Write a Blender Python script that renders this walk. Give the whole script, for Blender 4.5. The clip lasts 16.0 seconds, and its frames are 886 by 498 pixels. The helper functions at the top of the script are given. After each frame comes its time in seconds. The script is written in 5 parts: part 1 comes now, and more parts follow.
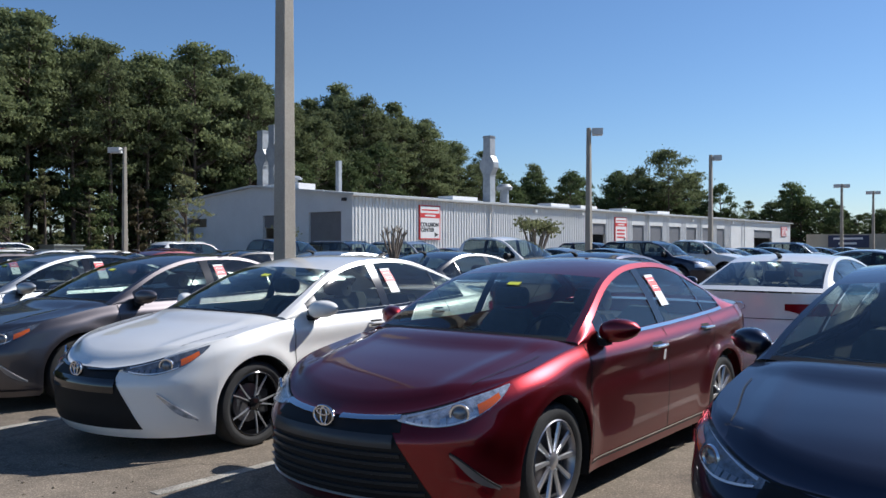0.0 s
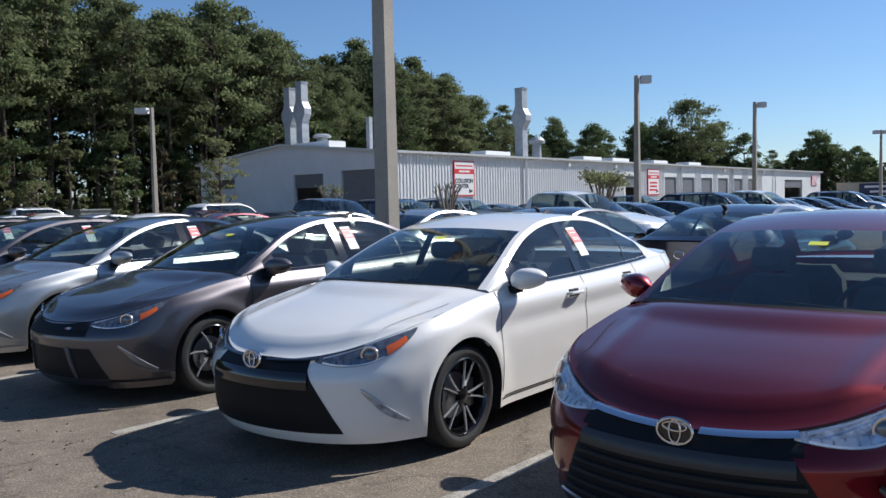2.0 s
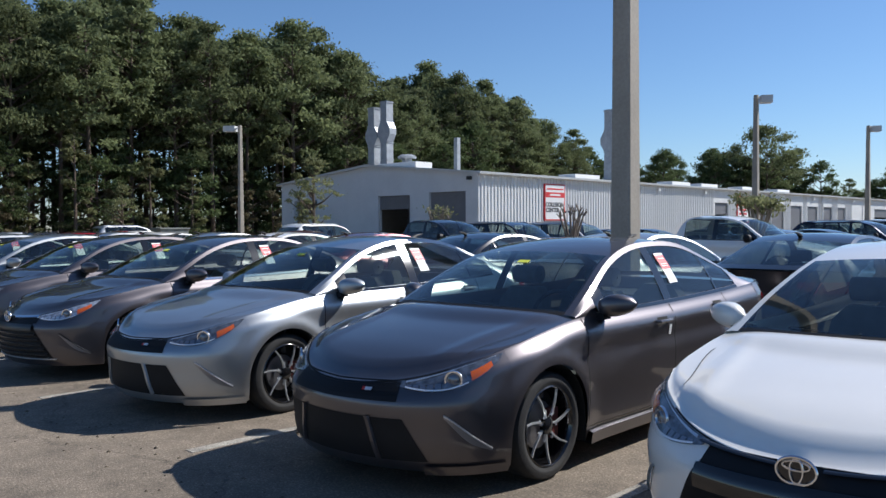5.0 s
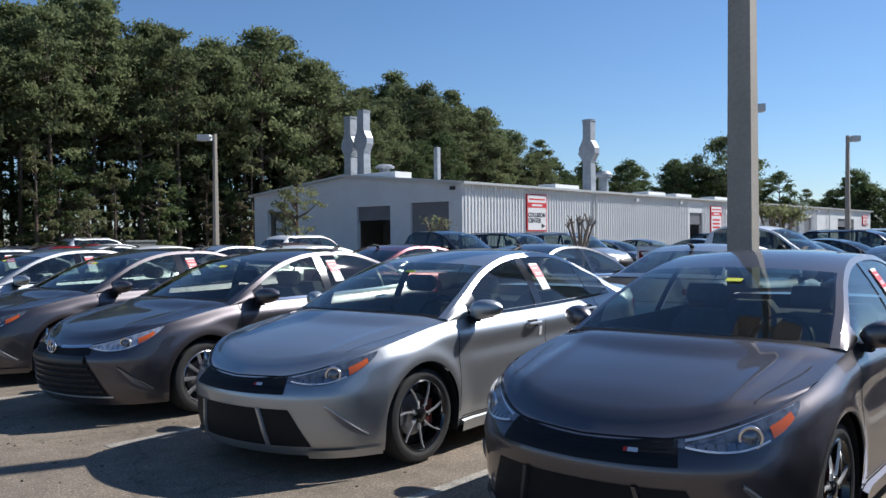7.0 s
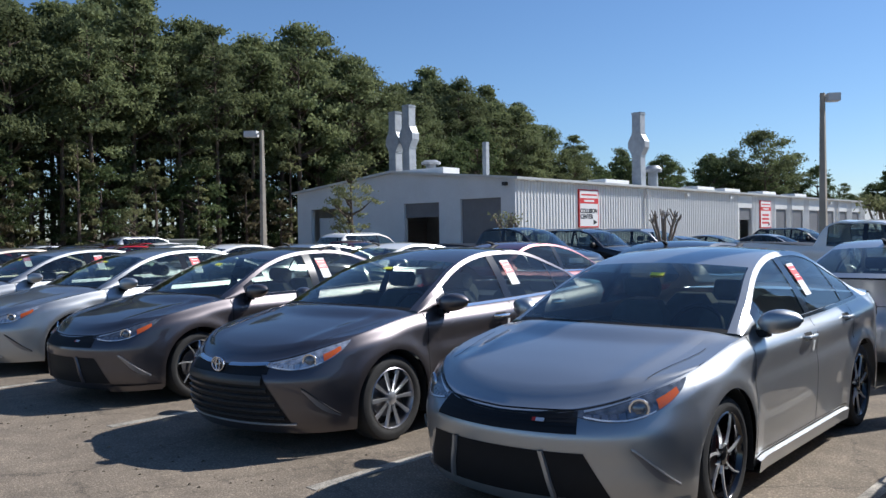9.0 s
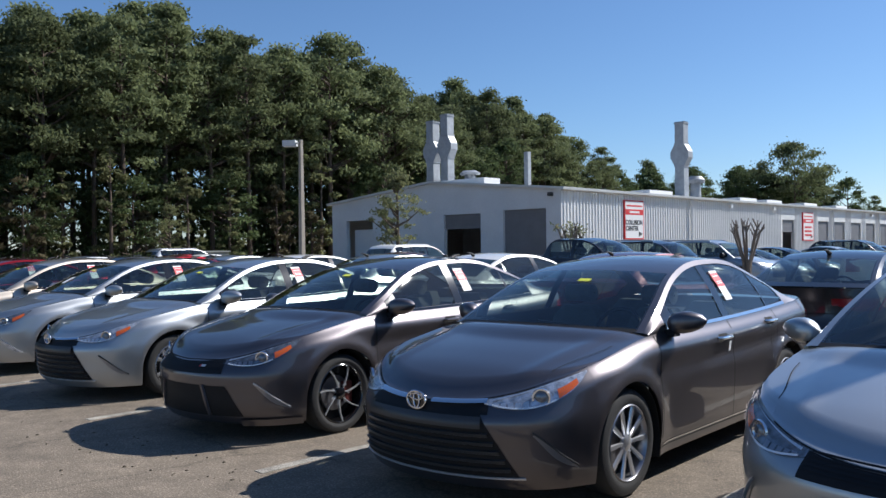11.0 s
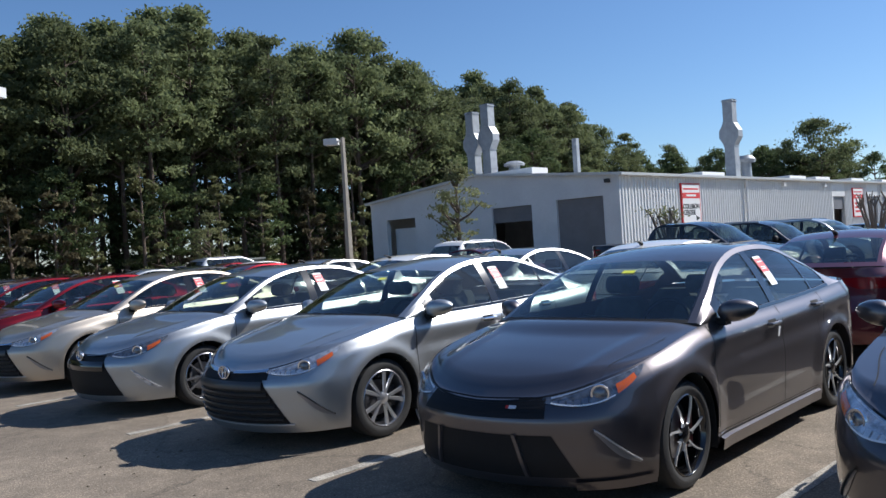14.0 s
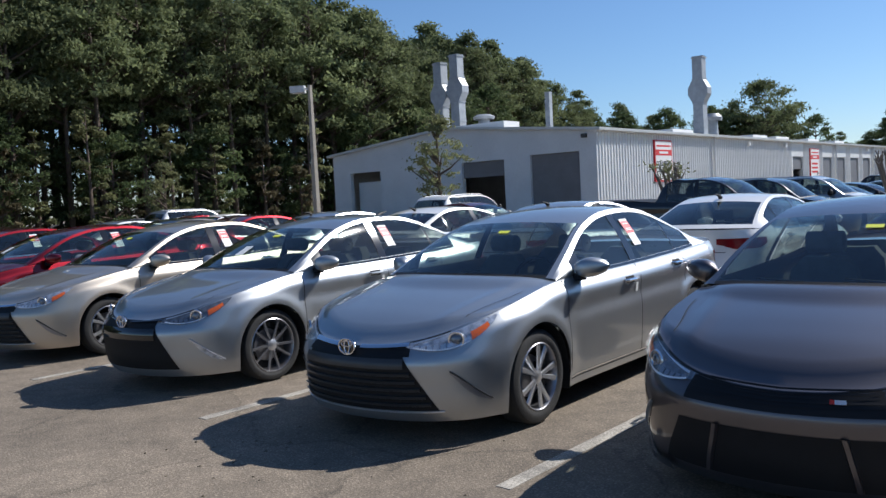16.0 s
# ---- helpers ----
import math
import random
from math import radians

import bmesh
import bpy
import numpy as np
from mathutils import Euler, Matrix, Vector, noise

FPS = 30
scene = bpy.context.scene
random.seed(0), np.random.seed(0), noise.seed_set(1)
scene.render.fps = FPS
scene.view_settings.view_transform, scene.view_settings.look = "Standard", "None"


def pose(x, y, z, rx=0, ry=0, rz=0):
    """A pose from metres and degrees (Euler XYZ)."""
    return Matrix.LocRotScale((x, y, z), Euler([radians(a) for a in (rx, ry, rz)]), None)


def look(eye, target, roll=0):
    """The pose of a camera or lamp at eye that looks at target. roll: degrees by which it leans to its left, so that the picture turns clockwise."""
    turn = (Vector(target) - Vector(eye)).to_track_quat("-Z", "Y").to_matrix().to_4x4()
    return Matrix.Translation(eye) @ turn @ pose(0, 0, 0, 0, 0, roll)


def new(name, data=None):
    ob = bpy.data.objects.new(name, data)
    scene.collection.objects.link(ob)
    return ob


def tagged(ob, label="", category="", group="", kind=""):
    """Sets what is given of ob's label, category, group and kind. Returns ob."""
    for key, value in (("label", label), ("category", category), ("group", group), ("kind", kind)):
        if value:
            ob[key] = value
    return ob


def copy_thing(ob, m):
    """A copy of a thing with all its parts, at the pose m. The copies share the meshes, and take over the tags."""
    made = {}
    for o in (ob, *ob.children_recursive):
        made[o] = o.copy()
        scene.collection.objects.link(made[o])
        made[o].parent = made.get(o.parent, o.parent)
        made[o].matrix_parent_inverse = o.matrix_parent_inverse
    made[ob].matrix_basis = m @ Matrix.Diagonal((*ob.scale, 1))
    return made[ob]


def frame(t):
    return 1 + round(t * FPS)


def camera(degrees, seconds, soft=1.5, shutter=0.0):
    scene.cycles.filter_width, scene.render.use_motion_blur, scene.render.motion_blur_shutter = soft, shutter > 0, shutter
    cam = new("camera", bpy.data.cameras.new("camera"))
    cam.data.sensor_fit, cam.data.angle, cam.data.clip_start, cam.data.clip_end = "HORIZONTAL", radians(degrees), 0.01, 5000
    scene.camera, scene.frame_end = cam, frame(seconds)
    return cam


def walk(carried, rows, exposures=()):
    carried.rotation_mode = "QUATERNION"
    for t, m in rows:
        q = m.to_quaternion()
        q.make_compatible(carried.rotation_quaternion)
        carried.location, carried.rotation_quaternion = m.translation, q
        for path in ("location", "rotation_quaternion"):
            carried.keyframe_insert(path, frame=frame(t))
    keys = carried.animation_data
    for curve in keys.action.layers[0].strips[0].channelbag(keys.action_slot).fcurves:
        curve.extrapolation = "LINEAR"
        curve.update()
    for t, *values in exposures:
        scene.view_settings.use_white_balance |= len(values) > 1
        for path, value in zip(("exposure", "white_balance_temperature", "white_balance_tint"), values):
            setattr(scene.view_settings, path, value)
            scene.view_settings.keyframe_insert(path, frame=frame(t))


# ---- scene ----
cam = camera(56.1, 16.0)
PATH = [
    (0, (-0.108, 0.033, 1.575), (-1.374, 1.581, 1.567), -0.0),
    (0.5, (-0.611, 0.044, 1.552), (-1.868, 1.599, 1.557), -0.1),
    (1, (-1.078, 0.054, 1.574), (-2.318, 1.624, 1.554), -1.4),
    (1.5, (-1.604, 0.129, 1.601), (-2.866, 1.678, 1.513), -2.4),
    (2, (-2.067, 0.052, 1.577), (-3.356, 1.577, 1.466), -1.2),
    (2.5, (-2.533, 0.107, 1.582), (-3.858, 1.604, 1.506), -1.6),
    (3, (-3.018, 0.13, 1.567), (-4.418, 1.557, 1.494), -2.4),
    (3.5, (-3.5, 0.122, 1.592), (-4.858, 1.583, 1.449), -3.7),
    (4, (-4.055, 0.138, 1.584), (-5.433, 1.586, 1.51), -1.9),
    (4.2, (-4.256, 0.114, 1.578), (-5.662, 1.535, 1.52), -0.5),
    (6.3, (-6.247, -0.054, 1.552), (-7.597, 1.42, 1.497), -0.2),
    (6.5, (-6.428, -0.067, 1.57), (-7.791, 1.396, 1.517), -0.3),
    (7, (-6.89, -0.171, 1.579), (-8.198, 1.341, 1.554), -0.5),
    (7.5, (-7.379, -0.168, 1.557), (-8.664, 1.364, 1.569), -0.7),
    (8, (-7.879, -0.204, 1.574), (-9.182, 1.314, 1.596), -0.6),
    (8.5, (-8.332, -0.31, 1.595), (-9.571, 1.26, 1.561), -0.4),
    (9, (-8.853, -0.338, 1.592), (-10.204, 1.137, 1.561), -0.8),
    (9.2, (-9.036, -0.378, 1.56), (-10.413, 1.072, 1.544), -0.6),
    (11.3, (-11.075, -0.367, 1.552), (-12.457, 1.079, 1.554), -0.8),
    (11.5, (-11.273, -0.344, 1.579), (-12.676, 1.082, 1.558), -1.0),
    (12, (-11.785, -0.378, 1.539), (-13.189, 1.045, 1.483), 0.8),
    (12.5, (-12.271, -0.382, 1.569), (-13.679, 1.038, 1.508), -0.6),
    (13, (-12.787, -0.425, 1.624), (-14.259, 0.929, 1.583), -2.1),
    (13.5, (-13.229, -0.504, 1.604), (-14.648, 0.905, 1.562), -3.2),
    (14, (-13.749, -0.506, 1.583), (-15.148, 0.923, 1.578), -3.6),
    (14.5, (-14.252, -0.591, 1.583), (-15.663, 0.827, 1.614), -1.2),
    (15, (-14.758, -0.594, 1.61), (-16.135, 0.856, 1.625), -1.7),
    (15.5, (-15.311, -0.559, 1.626), (-16.662, 0.915, 1.592), -2.3),
    (16, (-15.853, -0.638, 1.599), (-17.148, 0.882, 1.481), -2.9),
]
walk(cam, [(t, look(eye, target, roll)) for t, eye, target, roll in PATH], [(0.0, 0.36, 5700, 10), (4.0, 0.40, 5700, 10), (6.5, 0.43, 5700, 10), (13.5, 0.47, 5700, 10), (16.0, 0.40, 5700, 10)])

# ---------------------------------------------------------------- light
SUN = Vector((0.40, 0.93, 0.84)).normalized()
world = bpy.data.worlds.new("sky")
scene.world = world
world.use_nodes = True
wn = world.node_tree.nodes
wn.clear()
sky = wn.new("ShaderNodeTexSky")
sky.sky_type = "NISHITA"
sky.sun_disc = False
sky.sun_elevation = math.asin(SUN.z)
sky.sun_rotation = math.atan2(SUN.x, SUN.y)
sky.air_density, sky.dust_density, sky.ozone_density = 1.0, 0.15, 5.0
back = wn.new("ShaderNodeBackground")
back.inputs["Strength"].default_value = 0.076
wout = wn.new("ShaderNodeOutputWorld")
world.node_tree.links.new(sky.outputs[0], back.inputs[0])
world.node_tree.links.new(back.outputs[0], wout.inputs[0])
lamp = bpy.data.lights.new("sun", "SUN")
lamp.energy, lamp.angle, lamp.color = 5.0, radians(0.55), (1.0, 0.90, 0.77)
sun = new("sun", lamp)
sun.rotation_euler = SUN.to_track_quat("Z", "Y").to_euler()
sun.location = (0, 0, 60)


# ---------------------------------------------------------------- materials
def sock(node, name, value):
    node.inputs[name].default_value = value


def mat(name, color, rough=0.5, metal=0.0, var=0.0, scale=4.0, fine=0.0, fine_scale=60.0, bump=0.0, coat=0.0, coat_rough=0.03, spec=0.5, rough_var=0.0, objvar=0.0):
    """A principled surface whose colour wanders at two scales."""
    m = bpy.data.materials.new(name)
    m.use_nodes = True
    nt = m.node_tree
    p = nt.nodes["Principled BSDF"]
    rgb = (*color, 1)
    sock(p, "Base Color", rgb)
    sock(p, "Roughness", rough)
    sock(p, "Metallic", metal)
    sock(p, "Specular IOR Level", spec)
    sock(p, "Coat Weight", coat)
    sock(p, "Coat Roughness", coat_rough)
    m.diffuse_color = rgb
    if var or fine or bump or rough_var:
        tc = nt.nodes.new("ShaderNodeTexCoord")
        n1 = nt.nodes.new("ShaderNodeTexNoise")
        sock(n1, "Scale", scale), sock(n1, "Detail", 6.0), sock(n1, "Roughness", 0.62)
        n2 = nt.nodes.new("ShaderNodeTexNoise")
        sock(n2, "Scale", fine_scale), sock(n2, "Detail", 3.0)
        for n in (n1, n2):
            nt.links.new(tc.outputs["Object"], n.inputs["Vector"])
        last = None
        for n, amount in ((n1, var), (n2, fine)):
            if not amount:
                continue
            r = nt.nodes.new("ShaderNodeMapRange")
            sock(r, "From Min", 0.3), sock(r, "From Max", 0.7), sock(r, "To Min", 1 - amount), sock(r, "To Max", 1 + amount)
            nt.links.new(n.outputs[0], r.inputs["Value"])
            mul = nt.nodes.new("ShaderNodeVectorMath")
            mul.operation = "SCALE"
            if last is None:
                mul.inputs[0].default_value = color
            else:
                nt.links.new(last, mul.inputs[0])
            nt.links.new(r.outputs[0], mul.inputs["Scale"])
            last = mul.outputs[0]
        if last is not None:
            nt.links.new(last, p.inputs["Base Color"])
        if rough_var:
            r = nt.nodes.new("ShaderNodeMapRange")
            sock(r, "From Min", 0.3), sock(r, "From Max", 0.7), sock(r, "To Min", max(rough - rough_var, 0.02)), sock(r, "To Max", min(1, rough + rough_var))
            nt.links.new(n1.outputs[0], r.inputs["Value"])
            nt.links.new(r.outputs[0], p.inputs["Roughness"])
        if bump:
            b = nt.nodes.new("ShaderNodeBump")
            sock(b, "Strength", 0.6), sock(b, "Distance", bump)
            nt.links.new(n2.outputs[0], b.inputs["Height"])
            nt.links.new(b.outputs[0], p.inputs["Normal"])
    if objvar:
        oi = nt.nodes.new("ShaderNodeObjectInfo")
        r = nt.nodes.new("ShaderNodeMapRange")
        sock(r, "To Min", 1 - objvar), sock(r, "To Max", 1 + objvar)
        nt.links.new(oi.outputs["Random"], r.inputs["Value"])
        mul = nt.nodes.new("ShaderNodeVectorMath")
        mul.operation = "SCALE"
        src = p.inputs["Base Color"].links
        if src:
            nt.links.new(src[0].from_socket, mul.inputs[0])
        else:
            mul.inputs[0].default_value = color
        nt.links.new(r.outputs[0], mul.inputs["Scale"])
        nt.links.new(mul.outputs[0], p.inputs["Base Color"])
    return m


def paint(name, color, metal=0.5, rough=0.34):
    return mat(name, color, rough, metal, var=0.04, scale=1.3, fine=0.05, fine_scale=900.0, coat=1.0, coat_rough=0.025)


def glass(name, tint, gloss=1.0, f0=0.08):
    """A thin tinted pane: clear through, mirror-like at a glance."""
    m = bpy.data.materials.new(name)
    m.use_nodes = True
    nt = m.node_tree
    nt.nodes.clear()
    tr = nt.nodes.new("ShaderNodeBsdfTransparent")
    sock(tr, "Color", (*tint, 1))
    gl = nt.nodes.new("ShaderNodeBsdfGlossy")
    sock(gl, "Roughness", 0.015), sock(gl, "Color", (gloss, gloss, gloss, 1))
    lw = nt.nodes.new("ShaderNodeLayerWeight")
    sock(lw, "Blend", 0.5)
    pw = nt.nodes.new("ShaderNodeMath")
    pw.operation = "POWER"
    pw.inputs[1].default_value = 5.0
    nt.links.new(lw.outputs["Facing"], pw.inputs[0])
    fr = nt.nodes.new("ShaderNodeMapRange")
    sock(fr, "To Min", f0), sock(fr, "To Max", 1.0)
    nt.links.new(pw.outputs[0], fr.inputs["Value"])
    mx = nt.nodes.new("ShaderNodeMixShader")
    out = nt.nodes.new("ShaderNodeOutputMaterial")
    nt.links.new(fr.outputs[0], mx.inputs[0])
    nt.links.new(tr.outputs[0], mx.inputs[1])
    nt.links.new(gl.outputs[0], mx.inputs[2])
    nt.links.new(mx.outputs[0], out.inputs[0])
    return m


M_BLACK = mat("black_plastic", (0.010, 0.010, 0.011), 0.55, var=0.15, scale=9, spec=0.25)
M_GLOSSBLACK = mat("gloss_black", (0.008, 0.008, 0.009), 0.12, coat=0.6)
M_DARKGREY = mat("charcoal_plastic", (0.035, 0.036, 0.038), 0.35, var=0.1, scale=8)
M_WELL = mat("wheel_well", (0.010, 0.010, 0.010), 0.9)
M_CHROME = mat("chrome", (0.78, 0.79, 0.82), 0.16, 1.0)
M_SATIN = mat("satin_metal", (0.72, 0.73, 0.74), 0.28, 0.7, var=0.06, scale=12)
M_ALLOY = mat("alloy", (0.62, 0.63, 0.65), 0.3, 0.85, var=0.05, scale=14)
M_GREYALLOY = mat("grey_alloy", (0.30, 0.30, 0.32), 0.3, 0.85, var=0.05, scale=14)
M_TYRE = mat("tyre", (0.018, 0.018, 0.018), 0.75, var=0.25, scale=10, fine=0.2, fine_scale=90, bump=0.003)
M_RED_PART = mat("red_caliper", (0.07, 0.008, 0.007), 0.5)
M_LENS = glass("lamp_lens", (0.96, 0.97, 0.98), 0.9, 0.04)
# Lamp bowls: the strong colour mottling paints in the bright inner reflections.
M_LAMP_BACK = mat("lamp_bowl", (0.60, 0.62, 0.66), 0.2, 0.5, var=0.6, scale=26)
M_LAMP_DARK = mat("smoked_lamp_bowl", (0.20, 0.215, 0.24), 0.2, 0.5, var=0.6, scale=26)
M_PROJECTOR = mat("projector_glass", (0.16, 0.17, 0.19), 0.08, 0.6, coat=1.0)
M_SIGNWHITE = mat("white_lamp_strip", (0.85, 0.87, 0.90), 0.25, coat=0.5)
M_AMBER = mat("amber_lens", (0.75, 0.13, 0.01), 0.15, coat=1.0)
M_TAIL = mat("tail_lens", (0.22, 0.006, 0.010), 0.12, coat=1.0)
M_WS = glass("windscreen_glass", (0.70, 0.79, 0.74))
M_SIDEGLASS = glass("tinted_glass", (0.50, 0.55, 0.52))
M_FRONTGLASS = glass("clear_side_glass", (0.60, 0.68, 0.63))
M_SEAT = mat("seat_cloth", (0.070, 0.069, 0.067), 0.9, var=0.2, scale=12)
M_DASH = mat("dash_plastic", (0.060, 0.060, 0.061), 0.6, var=0.2, scale=9)
M_PAPER = mat("paper", (0.80, 0.80, 0.78), 0.6, var=0.03, scale=20)
M_REDPAPER = mat("red_paper", (0.75, 0.035, 0.045), 0.5, var=0.05, scale=20)
M_YELLOW = mat("yellow_tag", (0.72, 0.75, 0.06), 0.5)
M_REDBADGE = mat("red_badge", (0.35, 0.02, 0.015), 0.3)

P_WHITE = paint("white_paint", (0.82, 0.80, 0.75), 0.0, 0.3)
P_RED = paint("red_paint", (0.18, 0.002, 0.007), 0.88, 0.36)
P_DKGREY = paint("grey_brown_paint", (0.114, 0.103, 0.109), 0.90, 0.41)
P_SILVER = paint("silver_paint", (0.43, 0.445, 0.455), 0.90, 0.42)
P_NAVY = paint("navy_paint", (0.018, 0.021, 0.042), 0.8, 0.34)
P_BLACK = paint("black_paint", (0.010, 0.010, 0.012), 0.2, 0.3)
P_BEIGE = paint("champagne_paint", (0.54, 0.48, 0.40), 0.90, 0.47)
P_MAROON = paint("maroon_paint", (0.10, 0.012, 0.022), 0.5, 0.36)
P_BLUEGREY = paint("blue_grey_paint", (0.14, 0.17, 0.21), 0.7, 0.36)


# ---------------------------------------------------------------- mesh helpers
def mesh_ob(name, verts, faces, material, parent=None, smooth=True, label="", sharp=40, weld=0.0, core=None):
    """weld joins near vertices; core turns every face away from that point."""
    me = bpy.data.meshes.new(name)
    me.from_pydata([tuple(v) for v in verts], [], faces)
    me.validate()
    if weld or core:
        bm = bmesh.new()
        bm.from_mesh(me)
        if weld:
            bmesh.ops.remove_doubles(bm, verts=bm.verts, dist=weld)
        if core:
            bm.normal_update()
            c = Vector(core)
            bmesh.ops.reverse_faces(bm, faces=[f for f in bm.faces if f.normal.dot(f.calc_center_median() - c) < 0])
        bm.to_mesh(me)
        bm.free()
    if smooth:
        me.polygons.foreach_set("use_smooth", [True] * len(me.polygons))
        me.set_sharp_from_angle(angle=radians(sharp))
    me.materials.append(material)
    ob = new(name, me)
    if parent is not None:
        ob.parent = parent
    if label:
        tagged(ob, label=label)
    return ob


def part(name, bm, material, parent=None, label="", smooth=False, sharp=35):
    me = bpy.data.meshes.new(name)
    bm.normal_update()
    bm.to_mesh(me)
    bm.free()
    if smooth:
        me.polygons.foreach_set("use_smooth", [True] * len(me.polygons))
        me.set_sharp_from_angle(angle=radians(sharp))
    me.materials.append(material)
    ob = new(name, me)
    if parent is not None:
        ob.parent = parent
    if label:
        tagged(ob, label=label)
    return ob


class Soup:
    """Vertices and faces gathered from grids, rings and boxes."""

    def __init__(self):
        self.v, self.f = [], []

    def grid(self, p, flip=False, close=False):
        p = np.asarray(p, float)
        n, m = p.shape[:2]
        o = len(self.v)
        self.v.extend(p.reshape(-1, 3).tolist())
        for i in range(n - 1):
            for j in range(m if close else m - 1):
                k = (j + 1) % m
                q = (o + i * m + j, o + i * m + k, o + (i + 1) * m + k, o + (i + 1) * m + j)
                self.f.append(q[::-1] if flip else q)
        return self

    def both(self, p, flip=False):
        p = np.asarray(p, float)
        self.grid(p, flip)
        self.grid(p * np.array([-1, 1, 1]), not flip)
        return self

    def box(self, lo, hi, m=None):
        o = len(self.v)
        for x in (lo[0], hi[0]):
            for y in (lo[1], hi[1]):
                for z in (lo[2], hi[2]):
                    v = Vector((x, y, z))
                    self.v.append(tuple(m @ v if m else v))
        for q in ((0, 1, 3, 2), (4, 6, 7, 5), (0, 4, 5, 1), (2, 3, 7, 6), (0, 2, 6, 4), (1, 5, 7, 3)):
            self.f.append(tuple(o + i for i in q))
        return self

    def slab(self, p, thick):
        """A grid given thickness along its mean normal."""
        p = np.asarray(p, float)
        n = np.cross(p[-1, 0] - p[0, 0], p[0, -1] - p[0, 0])
        n = n / (np.linalg.norm(n) + 1e-9) * thick
        self.grid(p), self.grid(p + n, True)
        for e, f in ((p[0], False), (p[-1], True), (p[:, 0], True), (p[:, -1], False)):
            self.grid(np.stack([e, e + n]), f)
        return self

    def tube(self, pts, radii, sides=8, cap=True):
        pts = [Vector(p) for p in pts]
        rings = []
        for i, c in enumerate(pts):
            d = (pts[min(i + 1, len(pts) - 1)] - pts[max(i - 1, 0)]).normalized()
            a = d.orthogonal().normalized() if abs(d.z) > 0.98 or i == 0 and not rings else d.orthogonal().normalized()
            if rings:
                a = (last - d * last.dot(d)).normalized()
            last = a
            b = d.cross(a)
            rings.append([c + (a * math.cos(k * math.tau / sides) + b * math.sin(k * math.tau / sides)) * radii[i] for k in range(sides)])
        o = len(self.v)
        self.grid(np.array([[tuple(v) for v in r] for r in rings]), close=True)
        if cap:
            self.f.append(tuple(o + k for k in range(sides))[::-1])
            o2 = o + (len(pts) - 1) * sides
            self.f.append(tuple(o2 + k for k in range(sides)))
        return self

    def lathe(self, prof, axis="x", sides=40, centre=(0, 0, 0)):
        """prof: rows of (along, radius)."""
        rows = []
        for s, r in prof:
            row = []
            for k in range(sides):
                a = k * math.tau / sides
                u, w = r * math.cos(a), r * math.sin(a)
                row.append({"x": (s, u, w), "y": (u, s, w), "z": (u, w, s)}[axis])
            rows.append(row)
        self.grid(np.array(rows) + np.array(centre), close=True)
        return self

    def ob(self, name, material, parent=None, smooth=True, label="", sharp=40, weld=0.0, core=None):
        return mesh_ob(name, self.v, self.f, material, parent, smooth, label, sharp, weld, core)


def knots(x, pairs):
    """Smooth interpolation through (x, value) knots."""
    xs = np.array([p[0] for p in pairs], float)
    ys = np.array([p[1] for p in pairs], float)
    x = np.clip(np.asarray(x, float), xs[0], xs[-1])
    sl = np.gradient(ys, xs)
    i = np.clip(np.searchsorted(xs, x) - 1, 0, len(xs) - 2)
    h = xs[i + 1] - xs[i]
    t = (x - xs[i]) / h
    return (2 * t**3 - 3 * t**2 + 1) * ys[i] + (t**3 - 2 * t**2 + t) * h * sl[i] + (3 * t**2 - 2 * t**3) * ys[i + 1] + (t**3 - t**2) * h * sl[i + 1]


def step(a, b, x):
    t = np.clip((np.asarray(x, float) - a) / (b - a), 0, 1)
    return t * t * (3 - 2 * t)


# ---------------------------------------------------------------- the cars
# Car space: x to the car's left, y from nose to tail, z up, nose at y = 0.
CW, NOSE, TAIL, LENGTH = 0.91, 0.95, 0.70, 4.85
WHEEL_Y, WHEEL_Z, ARCH = (1.00, 3.775), 0.335, 0.385
HOOD_Z = ((0.0, 0.655), (0.10, 0.705), (0.2, 0.752), (0.35, 0.812), (0.6, 0.876), (0.9, 0.934), (1.2, 0.985), (1.6, 1.03))
FRONT_IN = ((0.15, 0.085), (0.20, 0.045), (0.30, 0.012), (0.42, 0.0), (0.50, -0.010), (0.57, -0.006), (0.605, 0.018), (0.645, 0.058), (0.70, 0.110), (0.76, 0.160), (0.85, 0.20))
NOSE_Q = 0.66
REAR_IN = ((0.2, 0.12), (0.3, 0.02), (0.5, 0.0), (0.62, 0.01), (0.72, 0.05), (0.9, 0.07), (1.1, 0.05))
SEDAN = dict(
    rail=((0.800, 1.34, 0.985), (0.748, 1.63, 1.135), (0.645, 2.05, 1.325), (0.59, 2.38, 1.41), (0.567, 2.82, 1.445), (0.575, 3.24, 1.42), (0.632, 3.69, 1.283), (0.706, 4.07, 1.13), (0.74, 4.22, 1.065)),
    bow=((1.34, 0.16), (2.0, 0.12), (2.4, 0.04), (2.8, 0.0), (3.25, -0.04), (3.68, -0.13), (4.22, -0.2)),
    panes=((1.74, 2.56), (2.67, 3.45), (3.48, 3.83)), screen=(1.365, 2.12), rear_screen=(3.46, 4.13), black=(1.60, 3.85), scale=(1, 1, 1), seats=(2.2, 3.15))
